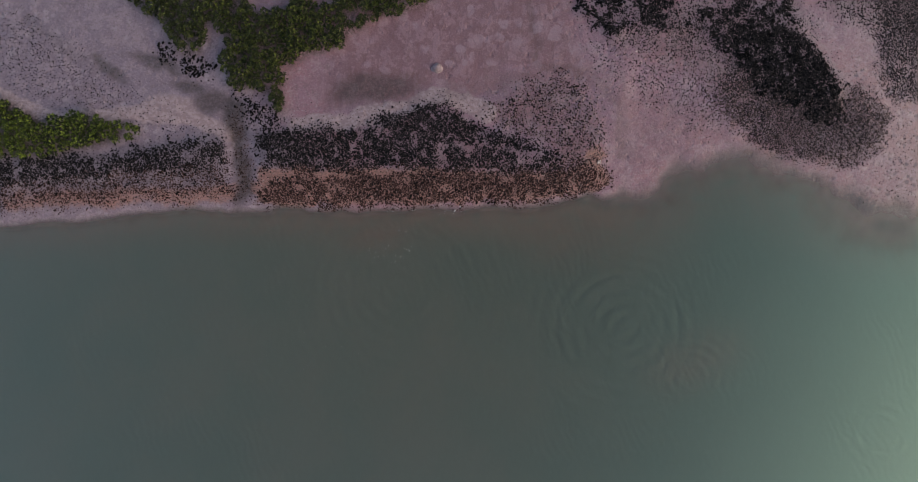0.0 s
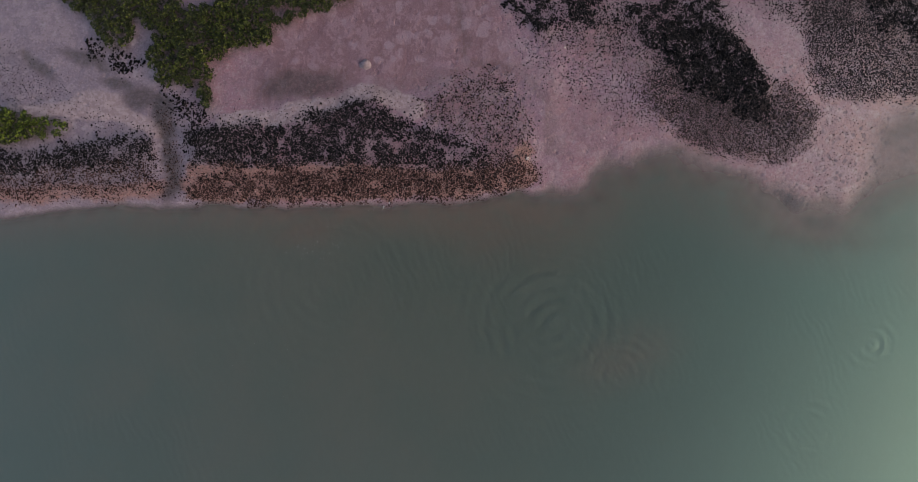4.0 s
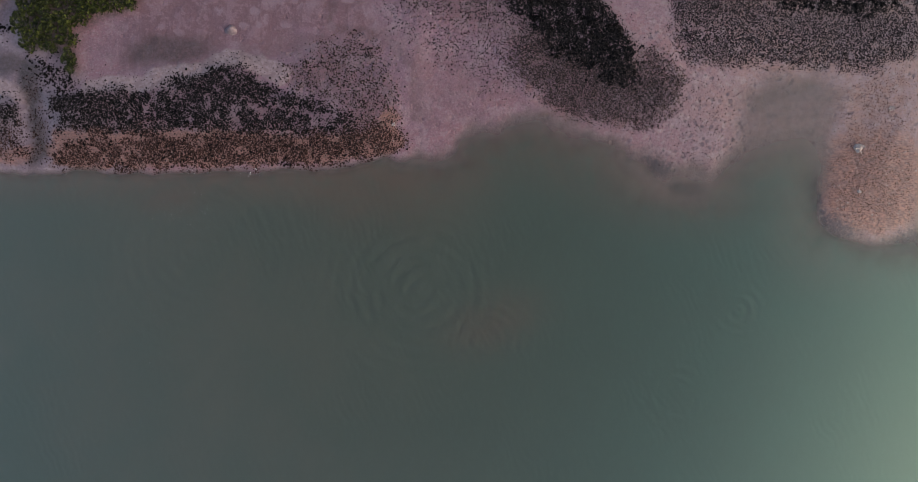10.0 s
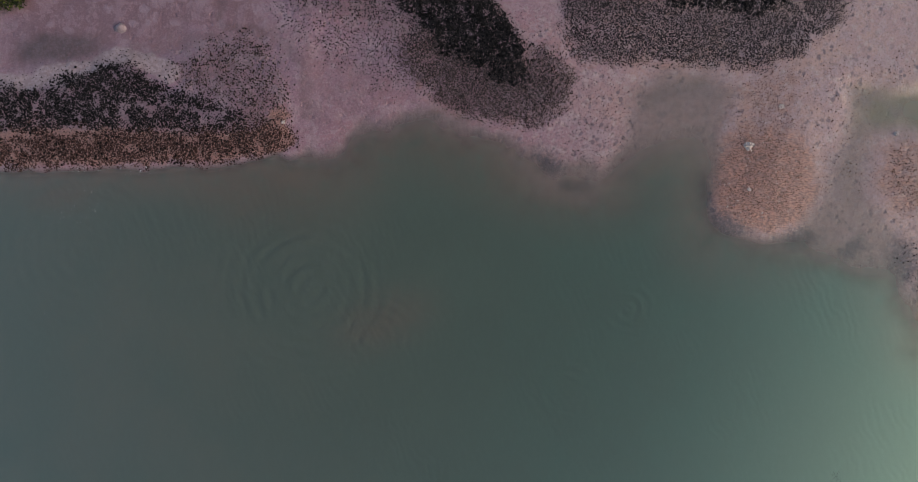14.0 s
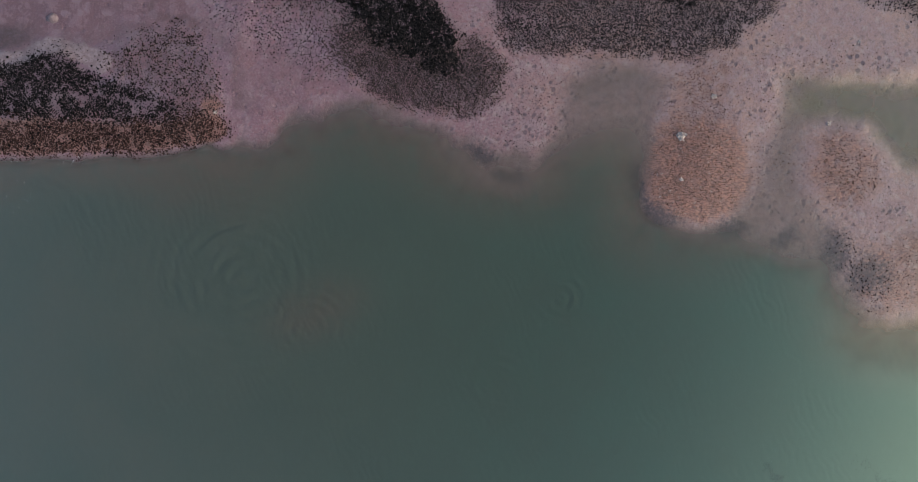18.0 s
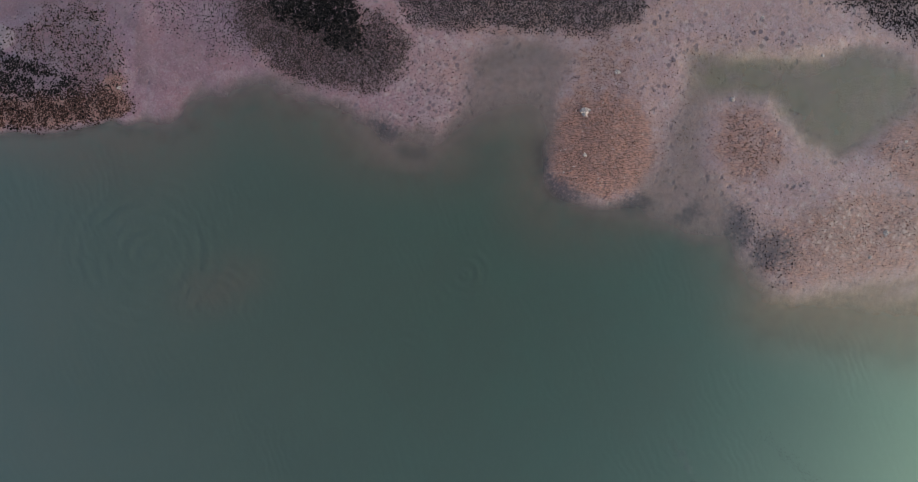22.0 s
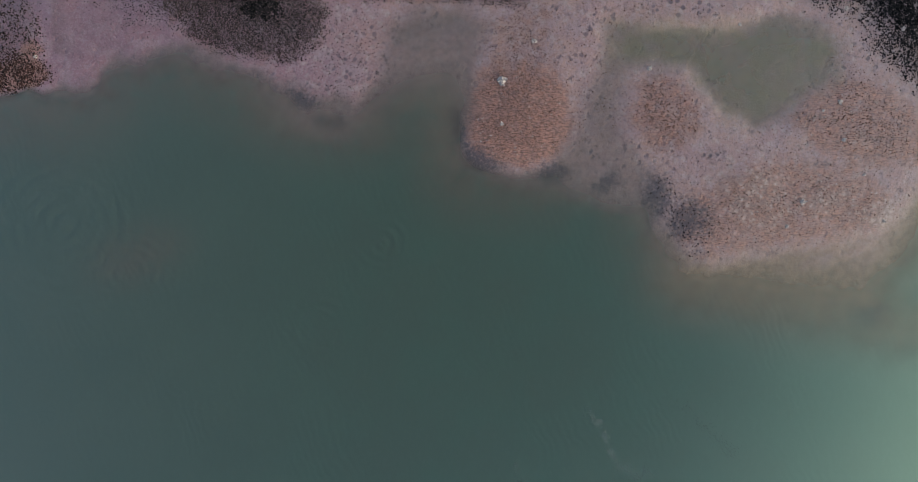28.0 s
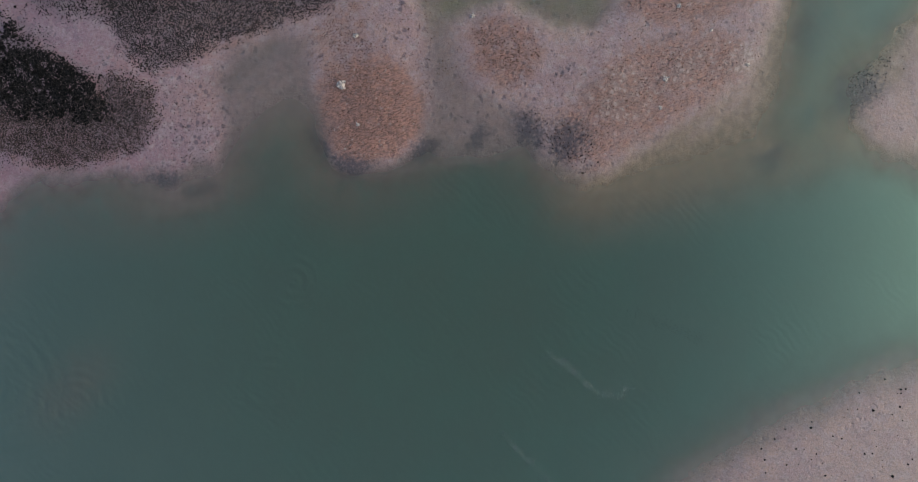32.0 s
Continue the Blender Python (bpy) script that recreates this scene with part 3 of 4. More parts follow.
def water_material():
    m, t, n, l, p = nodes_of("turbid_water")
    n.remove(p)
    a = n.new("ShaderNodeAttribute")
    a.attribute_name = "body"
    s = n.new("ShaderNodeSeparateColor")
    l.new(a.outputs["Color"], s.inputs[0])
    murk, silt, east = s.outputs[0], s.outputs[1], s.outputs[2]
    c = mixed(t, east, (0.079, 0.089, 0.073), (0.040, 0.089, 0.072))
    c = mixed(t, banded(t, speck(t, 9.0, 4), 0.35, 0.68, 0, 0.5), c, (0.042, 0.073, 0.060))
    c = mixed(t, maths(t, "MULTIPLY", silt, banded(t, speck(t, 1.6, 6, 0.65), 0.22, 0.55)), c, (0.124, 0.082, 0.064))
    brown = n.new("ShaderNodeAttribute")
    brown.attribute_name = "stain"
    c = mixed(t, maths(t, "MULTIPLY", brown.outputs["Fac"], banded(t, speck(t, 2.2, 5, 0.6), 0.2, 0.55, 0.6, 1.0)), c, (0.165, 0.125, 0.098))
    c = mixed(t, banded(t, speck(t, 1.6, 5, 0.6, (1.0, 0.6, 1.0)), 0.4, 0.65, 0, 0.22), c, (0.030, 0.055, 0.045))
    c = mixed(t, banded(t, speck(t, 0.5, 4, 0.7, (1.2, 0.5, 1.0)), 0.45, 0.7, 0, 0.18), c, (0.10, 0.15, 0.135))
    d = n.new("ShaderNodeBsdfDiffuse")
    l.new(mixed(t, 1.0, c, (2.0, 2.0, 2.0), "MULTIPLY"), d.inputs["Color"])
    dim = n.new("ShaderNodeBsdfTranslucent")
    dim.inputs["Color"].default_value = (0.78, 0.84, 0.78, 1)
    cloud = n.new("ShaderNodeMixShader")
    cloud.inputs[0].default_value = 0.5
    l.new(d.outputs[0], cloud.inputs[1])
    l.new(dim.outputs[0], cloud.inputs[2])
    clear = n.new("ShaderNodeBsdfTransparent")
    clear.inputs["Color"].default_value = (1.0, 1.0, 1.0, 1)
    body = n.new("ShaderNodeMixShader")
    l.new(murk, body.inputs[0])
    l.new(clear.outputs[0], body.inputs[1])
    l.new(cloud.outputs[0], body.inputs[2])
    g = n.new("ShaderNodeBsdfGlossy")
    g.inputs["Roughness"].default_value = 0.28
    # mirroring tinted green, so the added edge brightening takes that hue
    g.inputs["Color"].default_value = (0.65, 1.0, 0.83, 1)
    geo = n.new("ShaderNodeNewGeometry")
    swell = maths(t, "MULTIPLY", speck(t, 0.8, 4), 0.6)
    lean = n.new("ShaderNodeVectorMath")
    lean.operation = "DOT_PRODUCT"
    l.new(geo.outputs["Position"], lean.inputs[0])
    lean.inputs[1].default_value = (7.0, 2.6, 0.0)
    rows = maths(t, "SINE", maths(t, "ADD", lean.outputs["Value"], maths(t, "MULTIPLY", speck(t, 5.0, 3), 22.0)))
    swell = maths(t, "ADD", swell, maths(t, "MULTIPLY", rows, banded(t, speck(t, 8.0, 3), 0.46, 0.66, 0, 0.2)))
    for cx, cy, wave, reach, much in RINGS:
        d1 = n.new("ShaderNodeVectorMath")
        d1.operation = "DISTANCE"
        l.new(geo.outputs["Position"], d1.inputs[0])
        d1.inputs[1].default_value = (cx, cy, 0)
        r = d1.outputs["Value"]
        crest = maths(t, "SINE", maths(t, "MULTIPLY", r, 2 * math.pi / wave))
        crest = maths(t, "MULTIPLY", crest, banded(t, r, reach * 0.4, reach * 1.5, 1.0, 0.0))
        crest = maths(t, "MULTIPLY", crest, banded(t, speck(t, 3.0, 3), 0.42, 0.60, 0.03 * much, much))
        swell = maths(t, "ADD", swell, crest)
    l.new(bumped(t, swell, 0.2, 0.06), g.inputs["Normal"])
    l.new(bumped(t, swell, 0.5, 0.12), d.inputs["Normal"])
    top = n.new("ShaderNodeMixShader")
    # slant gloss far above real water's, added to lift the view's edges
    l.new(maths(t, "MULTIPLY", slant_gloss(t, 0.015, WATER_GLOSS), a.outputs["Alpha"]), top.inputs[0])
    l.new(body.outputs[0], top.inputs[1])
    l.new(g.outputs[0], top.inputs[2])
    l.new(top.outputs[0], n["Material Output"].inputs["Surface"])
    return m


def oyster_material(name, dark, light, speckle):
    m, t, n, l, p = nodes_of(name)
    g = n.new("ShaderNodeNewGeometry")
    c = mixed(t, banded(t, g.outputs["Random Per Island"], 0.2, 1.0), dark, light)
    # pale specks, with the shells' bright highlights put into the colour
    c = mixed(t, banded(t, speck(t, 0.09, 4, 0.7), 0.56, 0.68, 0, 0.8), c, speckle)
    l.new(c, p.inputs["Base Color"])
    p.inputs["Roughness"].default_value = 0.9
    p.inputs["Specular IOR Level"].default_value = 0.12
    l.new(bumped(t, speck(t, 0.05, 4), 0.5, 0.02), p.inputs["Normal"])
    return m


def leaf_material(name, bright, mid):
    m, t, n, l, p = nodes_of(name)
    g = n.new("ShaderNodeNewGeometry")
    r = g.outputs["Random Per Island"]
    # near-black leaves and tuft-sized patches put the shaded gaps into the leaf colour
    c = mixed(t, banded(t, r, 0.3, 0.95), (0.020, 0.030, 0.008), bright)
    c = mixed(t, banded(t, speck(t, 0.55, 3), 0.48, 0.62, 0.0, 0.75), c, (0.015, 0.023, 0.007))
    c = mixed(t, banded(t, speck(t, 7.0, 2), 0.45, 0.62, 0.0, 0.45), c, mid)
    l.new(c, p.inputs["Base Color"])
    p.inputs["Roughness"].default_value = 0.6
    p.inputs["Specular IOR Level"].default_value = 0.3
    return m


def plain_material(name, colour, rough=0.7, other=None, size=0.1):
    m, t, n, l, p = nodes_of(name)
    c = mixed(t, banded(t, speck(t, size), 0.4, 0.6), colour, other or tuple(0.6 * v for v in colour))
    l.new(c, p.inputs["Base Color"])
    p.inputs["Roughness"].default_value = rough
    return m


MUD, WATER = ground_material(), water_material()
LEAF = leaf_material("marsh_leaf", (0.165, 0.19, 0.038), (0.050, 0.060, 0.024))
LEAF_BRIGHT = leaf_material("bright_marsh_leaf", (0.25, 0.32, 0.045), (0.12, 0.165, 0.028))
OYSTER = oyster_material("dark_oyster", (0.005, 0.005, 0.005), (0.040, 0.034, 0.033), (0.17, 0.15, 0.145))
OYSTER_RUST = oyster_material("rusty_oyster", (0.085, 0.042, 0.031), (0.26, 0.142, 0.104), (0.42, 0.29, 0.24))
OYSTER_BROWN = oyster_material("brown_oyster", (0.036, 0.027, 0.026), (0.165, 0.115, 0.102), (0.30, 0.225, 0.20))
OYSTER_GREY = oyster_material("grey_oyster", (0.018, 0.015, 0.015), (0.085, 0.070, 0.068), (0.24, 0.20, 0.19))
OYSTER_FOOT = oyster_material("foot_oyster", (0.028, 0.016, 0.014), (0.115, 0.062, 0.050), (0.31, 0.185, 0.15))
STEM = plain_material("grey_stem", (0.12, 0.10, 0.085))
WHITE_SHELL = plain_material("bleached_shell", (0.66, 0.58, 0.54), 0.7, (0.42, 0.34, 0.31), 0.10)
FOAM = plain_material("foam", (0.75, 0.78, 0.76), 0.6)


# ---- ground and water sheets ----
def spread(lo, hi, step, far):
    mid = list(np.arange(lo, hi + 1e-6, step))
    out, d, w = [], 0.0, step
    while d < far:
        w *= 1.35
        d += w
        out.append(d)
    return np.array([lo - d for d in reversed(out)] + mid + [hi + d for d in out])


def sheet(name, xs, ys, heights, material, colours):
    """One sheet over a grid, with a colour per corner."""
    gx, gy = len(xs), len(ys)
    x, y = np.meshgrid(xs, ys)
    co = np.stack([x, y, heights], -1).reshape(-1, 3)
    k = (np.arange(gy - 1)[:, None] * gx + np.arange(gx - 1)[None, :]).reshape(-1)
    quads = np.stack([k, k + 1, k + gx + 1, k + gx], -1)
    me = bpy.data.meshes.new(name)
    me.vertices.add(len(co))
    me.vertices.foreach_set("co", co.astype(np.float32).ravel())
    me.loops.add(quads.size)
    me.loops.foreach_set("vertex_index", quads.astype(np.int32).ravel())
    me.polygons.add(len(quads))
    me.polygons.foreach_set("loop_start", (np.arange(len(quads)) * 4).astype(np.int32))
    me.update(calc_edges=True)
    me.polygons.foreach_set("use_smooth", np.ones(len(quads), bool))
    for attr, values in colours.items():
        ca = me.color_attributes.new(attr, "FLOAT_COLOR", "POINT")
        ca.data.foreach_set("color", values.reshape(-1, 4).astype(np.float32).ravel())
    me.materials.append(material)
    return new(name, me)


XS, YS = spread(-60, 132, 0.3, 2800), spread(-70, 36, 0.3, 2800)
GX, GY = np.meshgrid(XS, YS)
GH, GF = plan(GX, GY)
cover, tone = np.zeros((*GX.shape, 4)), np.zeros((*GX.shape, 4))
cover[..., 0] = np.maximum(GF["hash"] * 0.95, 0.95 * GF["rust"])
cover[..., 1] = np.maximum(GF["sand"], 0.3 * GF["shoal"])
cover[..., 2] = np.clip(np.maximum(GF["creek"], 0.8 * GF["pool"]), 0, 1)
cover[..., 3] = GF["weed"]
skirt = np.maximum(ramp(inside(*warped(GX, GY, 0.6, 1.6), BLACK_SKIRT), -0.4, 1.2), 0.8 * ramp(inside(*warped(GX, GY, 0.6, 1.6), CENTRE_BED), -0.4, 1.2))
tone[..., 0] = ramp(GX, 30, 62)
tone[..., 1] = ramp(GX, 28, 48) * (1 - GF["shoal"]) * (1 - 0.8 * GF["spit"])
tone[..., 3] = np.maximum(0.9 * ramp(inside(*warped(GX, GY, 1.5, 4.0), WET_MUD), -2.5, 2.5), 0.45 * ramp(inside(*warped(GX, GY, 1.5, 4.0), DAMP_MUD), -2, 2))
# bed darkness, plus the shrub outline darkened as shade under the crowns
tone[..., 2] = np.clip(np.maximum(0.62 * skirt, np.maximum(0.55 * GF["fringe"] * (1 - 0.5 * GF["rust"]) * (1 - 0.7 * GF["crest"]) + 0.34 * GF["crest"], 0.95 * ramp(GF["shrub"], -0.6, 0.5))), 0, 1)
film = np.zeros((*GX.shape, 4))
film[..., 0] = GF["pond"] * ramp(GX, 60, 72)
film[..., 2] = GF["apron"] * (1 - GF["pond"])
film[..., 1] = ramp(-GH, -0.06 * GF["apron"] - 0.02, 0.2) * (1 - 0.75 * GF["shoal"]) * (1 + 0.3 * GF["apron"]) * (1 - 0.6 * film[..., 0])
pock = np.zeros((*GX.shape, 4))
for o in ((47.4, 8.6, 3.4, 6.5, 0), (44.5, 4.5, 4.0, 2.5, 0), (70.6, 8.0, 3.0, 7.0, 0), (78.0, 14.0, 9.0, 2.6, 0), (58.0, -0.5, 2.0, 3.5, 0)):
    pock[..., 0] = np.maximum(pock[..., 0], np.minimum(1.0, 1.6 * blob(GX, GY, *o)) * (0.35 + 0.65 * ramp(ripple(GX, GY, 2.2, 83), 0.35, 0.6)))
pock[..., 1] = 0.9 * (1 - ramp(GX + 0.5 * GY, -16, -8))
for o in PALE[:3]:
    film[..., 3] = np.maximum(film[..., 3], blob(GX, GY, o[0], o[1], 1.25 * o[2], 1.25 * o[3], o[4]))
tagged(sheet("ground", XS, YS, GH, MUD, {"cover": cover, "tone": tone, "film": film, "pock": pock}), "wet pinkish tidal mud flat with sand and shell", "ground", kind="structure")
depth = np.clip(-GH, 0, 10)
body = np.zeros((*GX.shape, 4))
body[..., 0] = 1 - np.exp(-(3.1 * depth) ** 1.9)
body[..., 1] = np.maximum(0.5 * blob(GX, GY, 24.5, -12.3, 6.5, 3.6, 20), 0.8 * blob(GX, GY, -8.5, 0.8, 5.5, 2.2, 8))
body[..., 1] = np.maximum(body[..., 1], (0.9 - 0.2 * ramp(GX, 50, 70)) * ramp(GF["bank"], -5.0 - 6.0 * ramp(GX, 2, 12), -0.5))
body[..., 2] = ramp(GX, -12, 58)
body[..., 3] = ramp(depth, 0.0, 0.6)
stain = np.zeros((*GX.shape, 4))
for shape_, lo_, hi_, much_ in ((INLET, -3.0, 3.5, 0.9), (GUT, -3.0, 3.0, 0.8), (APRON, -5.0, 4.0, 0.85), (POND, -3.0, 2.0, 0.3)):
    stain[..., 0] = np.maximum(stain[..., 0], much_ * ramp(inside(*warped(GX, GY, 1.2, 3.5), shape_), lo_, hi_))
stain[..., 0] = np.maximum(stain[..., 0], 0.8 * blob(*warped(GX, GY, 1.2, 3.5), 44.0, 2.6, 7.0, 3.0, -14))
stain[..., 0] *= 1 - 0.55 * ramp(inside(*warped(GX, GY, 1.2, 3.5), CHANNEL), -5.0, 1.5)
stain[..., 0] *= 1 - ramp(-GY, -7.5, -1.0) * ramp(GX, 48, 51) * (1 - ramp(GX, 62, 68))
stain[..., 1], stain[..., 2] = stain[..., 0], stain[..., 0]
tagged(sheet("water", XS, YS, np.zeros(GX.shape), WATER, {"body": body, "stain": stain}), "calm turbid green estuary water", "water", kind="structure")


# ---- scattered shells and shrubs ----
def part(name, me, parent, label="", material=None):
    ob = new(name, me)
    if material and not me.materials:
        me.materials.append(material)
    ob.parent = parent
    if label:
        ob["label"] = label
    return ob


def mesh_of(name, verts, faces, material):
    me = bpy.data.meshes.new(name)
    me.from_pydata([tuple(v) for v in verts], [], [tuple(f) for f in faces])
    me.materials.append(material)
    return me


def clump_shape(rng, teeth, tall):
    """A cluster of upright oyster blades grown together: a crust with sharp, uneven teeth."""
    vs, fs = [np.array([0, 0, tall * rng.uniform(0.3, 0.8)])], []
    for k in range(2 * teeth):
        a = math.pi * (k + rng.uniform(-0.3, 0.3)) / teeth
        r = rng.uniform(0.40, 0.68) if k % 2 else rng.uniform(0.22, 0.42)
        vs.append(np.array([r * math.cos(a), r * math.sin(a), -0.15]))
    for k in range(2 * teeth):
        a = math.pi * (k + rng.uniform(-0.3, 0.3)) / teeth
        r = rng.uniform(0.15, 0.36)
        z = tall * (rng.uniform(0.6, 1.1) if k % 2 else rng.uniform(0.05, 0.3))
        vs.append(np.array([r * math.cos(a), r * math.sin(a), z]))
    n = 2 * teeth
    for k in range(n):
        o0, o1, i0, i1 = 1 + k, 1 + (k + 1) % n, 1 + n + k, 1 + n + (k + 1) % n
        fs += [(o0, o1, i1), (o0, i1, i0), (0, i0, i1)]
    return np.array(vs), np.array(fs)


def strewn(name, places, sizes, shapes, rng, material):
    """One mesh of many clumps set on the ground."""
    vs, fs, off = [], [], 0
    turns = [rng.uniform(0, 2 * math.pi) for _ in sizes]
    for (x, y, z), s, a in zip(places, sizes, turns):
        sv, sf = shapes[rng.randrange(len(shapes))]
        c, d = math.cos(a), math.sin(a)
        vs.append(np.stack([x + s * (sv[:, 0] * c - sv[:, 1] * d), y + s * (sv[:, 0] * d + sv[:, 1] * c), z + s * sv[:, 2]], -1))
        fs.append(sf + off)
        off += len(sv)
    co, tri = np.concatenate(vs), np.concatenate(fs)
    me = bpy.data.meshes.new(name)
    me.vertices.add(len(co))
    me.vertices.foreach_set("co", co.astype(np.float32).ravel())
    me.loops.add(tri.size)
    me.loops.foreach_set("vertex_index", tri.astype(np.int32).ravel())
    me.polygons.add(len(tri))
    me.polygons.foreach_set("loop_start", (np.arange(len(tri)) * 3).astype(np.int32))
    me.update(calc_edges=True)
    me.materials.append(material)
    return me


def sown(outline, per_m2, seed, keep):
    """Random places within and a little round an outline, kept by keep(x, y)."""
    rng = np.random.default_rng(seed)
    o = np.array(outline)
    lo, hi = o.min(0) - 2, o.max(0) + 2
    k = int((hi - lo).prod() * per_m2)
    x, y = rng.uniform(lo[0], hi[0], k), rng.uniform(lo[1], hi[1], k)
    ok = rng.uniform(0, 1, k) < keep(x, y)
    x, y = x[ok], y[ok]
    z, _ = plan(x, y)
    return x, y, z


def chip_shape(rng):
    """A single tilted shell or a small knot of shells, with five uneven sides."""
    vs = [np.array([rng.uniform(-0.12, 0.12), rng.uniform(-0.12, 0.12), rng.uniform(0.3, 0.55)])]
    for k in range(5):
        a = 2 * math.pi * (k + rng.uniform(-0.3, 0.3)) / 5
        r = rng.uniform(0.28, 0.72)
        vs.append(np.array([r * math.cos(a), r * math.sin(a), rng.uniform(-0.15, 0.02)]))
    return np.array(vs), np.array([(0, 1 + k, 1 + (k + 1) % 5) for k in range(5)])


CHIPS = [chip_shape(random.Random(200 + i)) for i in range(12)]
CLUMPS = [clump_shape(random.Random(i), 5, 0.55) for i in range(8)]
CRUMBS = [clump_shape(random.Random(20 + i), 3, 0.45) for i in range(6)]


def oyster_bed(label, outline, crest, per_m2, size, seed, material=OYSTER, shapes=CLUMPS, base=0.5, name="oyster_bed", soft=1.5, single=250, gaps=(0.36, 0.56)):
    """A bed of clumps: the larger ones each a part, the small rest joined."""
    root = tagged(new(name), label, name.replace("_", " "))

    def keep(x, y):
        qx, qy = warped(x, y, 0.6, 1.6)
        k = ramp(inside(qx, qy, outline), -1.0, soft) * base
        if crest:
            k = np.maximum(k, ramp(inside(qx, qy, crest), -0.7, 0.8))
        for o in BARE:
            k = k * (1 - 0.9 * blob(qx, qy, *o))
        lumps = ripple(x, y, 0.9, seed + 3, 2) + 0.18 * k
        return k * (0.12 + 0.88 * ramp(lumps, *gaps))
    x, y, z = sown(outline, per_m2, seed, keep)
    rng = random.Random(seed)
    ox, oy = float(np.mean(x)), float(np.mean(y))
    root.location = (ox, oy, 0)
    places = list(zip(x - ox, y - oy, z))
    sizes = [size * rng.uniform(0.55, 1.15) if rng.random() < 0.85 else size * rng.uniform(1.15, 1.7) for _ in places]
    order = sorted(range(len(places)), key=lambda k: -sizes[k])
    meshes = [mesh_of("oyster_clump", *s, material) for s in shapes]
    for k in order[:single]:
        ob = part("oyster_clump", meshes[rng.randrange(len(meshes))], root)
        ob.matrix_basis = pose(*places[k], 0, 0, rng.uniform(0, 360)) @ Matrix.Scale(sizes[k], 4)
    rest = order[single:]
    tagged(part("oyster_litter", strewn("oyster_litter", [places[k] for k in rest], [sizes[k] for k in rest], CHIPS, rng, material), root), kind="stuff")
    return root


BLACK_HEART = [
        (27.7, 21.0), (28.9, 17.4), (31.3, 15.2), (34.3, 13.4), (37.3, 12.1), (39.5, 12.1), (40.0, 13.3), (38.5, 15.5), (37.3, 17.7), (35.5, 18.6), (34.0, 21.0), (31.0, 23.0),
]
BRUSH_CREEK = [
        (-22.8, 15.2), (-20.7, 15.2), (-18.9, 14.3), (-18.0, 12.5), (-18.3, 10.8), (-20.7, 10.7), (-22.2, 12.2),
]
BRUSH_NORTH = [
        (-30.8, 19.6), (-29.4, 19.7), (-29.1, 18.5), (-26.4, 18.3), (-25.2, 17.3), (-27.0, 16.9), (-28.5, 18.2), (-30.0, 18.4),
]
oyster_bed("dark oyster crest along the muddy bank", WEST_CREST, WEST_CREST, 125, 0.165, 1, gaps=(0.38, 0.62), shapes=CRUMBS)
oyster_bed("brown oyster slope above the waterline", WEST_FOOT, None, 95, 0.14, 31, OYSTER_FOOT, base=0.8, shapes=CRUMBS, soft=0.9)
oyster_bed("thin dark oysters on grey mud", WEST_BED, None, 22, 0.18, 33, base=0.6, soft=2.5)
oyster_bed("dense dark oyster crest on a low bank", MIDDLE_CREST, MIDDLE_CREST, 145, 0.165, 2, gaps=(0.39, 0.62), shapes=CRUMBS)
oyster_bed("brown oyster slope with rusty shell between", MIDDLE_FOOT, None, 130, 0.155, 32, OYSTER_FOOT, base=0.95, shapes=CRUMBS, gaps=(0.40, 0.60), soft=1.2)
oyster_bed("loose dark oysters on the bank", MIDDLE_BED, None, 24, 0.19, 34, base=0.6)
oyster_bed("sparse oyster fringe on pale mud", MIDDLE_FRINGE, None, 85, 0.145, 3, OYSTER_BROWN, base=0.62, gaps=(0.3, 0.6))
BLACK_RIM = [
        (24.8, 15.3), (27.2, 14.3), (30.2, 12.5), (34.4, 10.8), (39.2, 9.7), (42.3, 10.5), (42.9, 9.0), (38.6, 7.7), (34.4, 8.6), (29.6, 10.6), (26.0, 13.1),
]
oyster_bed("brown oyster rim below a black reef", BLACK_RIM, None, 60, 0.12, 36, OYSTER_BROWN, CRUMBS, 0.75, soft=1.0, single=150)
oyster_bed("sparse grey oyster fringe round a black reef", BLACK_FRINGE, None, 90, 0.135, 4, OYSTER_GREY, base=0.85, soft=4.0, shapes=CRUMBS, gaps=(0.3, 0.6))
oyster_bed("dense grey brown skirt of a black oyster reef", BLACK_SKIRT, None, 155, 0.12, 41, OYSTER_BROWN, base=0.9, soft=0.8, shapes=CRUMBS, gaps=(0.28, 0.55))
oyster_bed("black oyster reef of crowded upright shells", BLACK_CREST, BLACK_CREST, 115, 0.20, 14, gaps=(0.63, 0.74))
oyster_bed("solid black heart of the oyster reef", BLACK_HEART, BLACK_HEART, 68, 0.26, 16, gaps=(0.44, 0.55), single=150)
oyster_bed("grey brown oyster reef", CENTRE_BED, None, 155, 0.125, 5, OYSTER_GREY, base=0.95, soft=0.9, shapes=CRUMBS, gaps=(0.28, 0.55))
oyster_bed("black crest of an oyster reef", CENTRE_CREST, CENTRE_CREST, 60, 0.25, 15, gaps=(0.46, 0.62))
oyster_bed("blackish green oyster reef", EAST_BED, None, 110, 0.15, 6, base=0.95, soft=2.5, shapes=CRUMBS)
oyster_bed("black crest of the eastern oyster reef", EAST_CREST, EAST_CREST, 60, 0.25, 17)
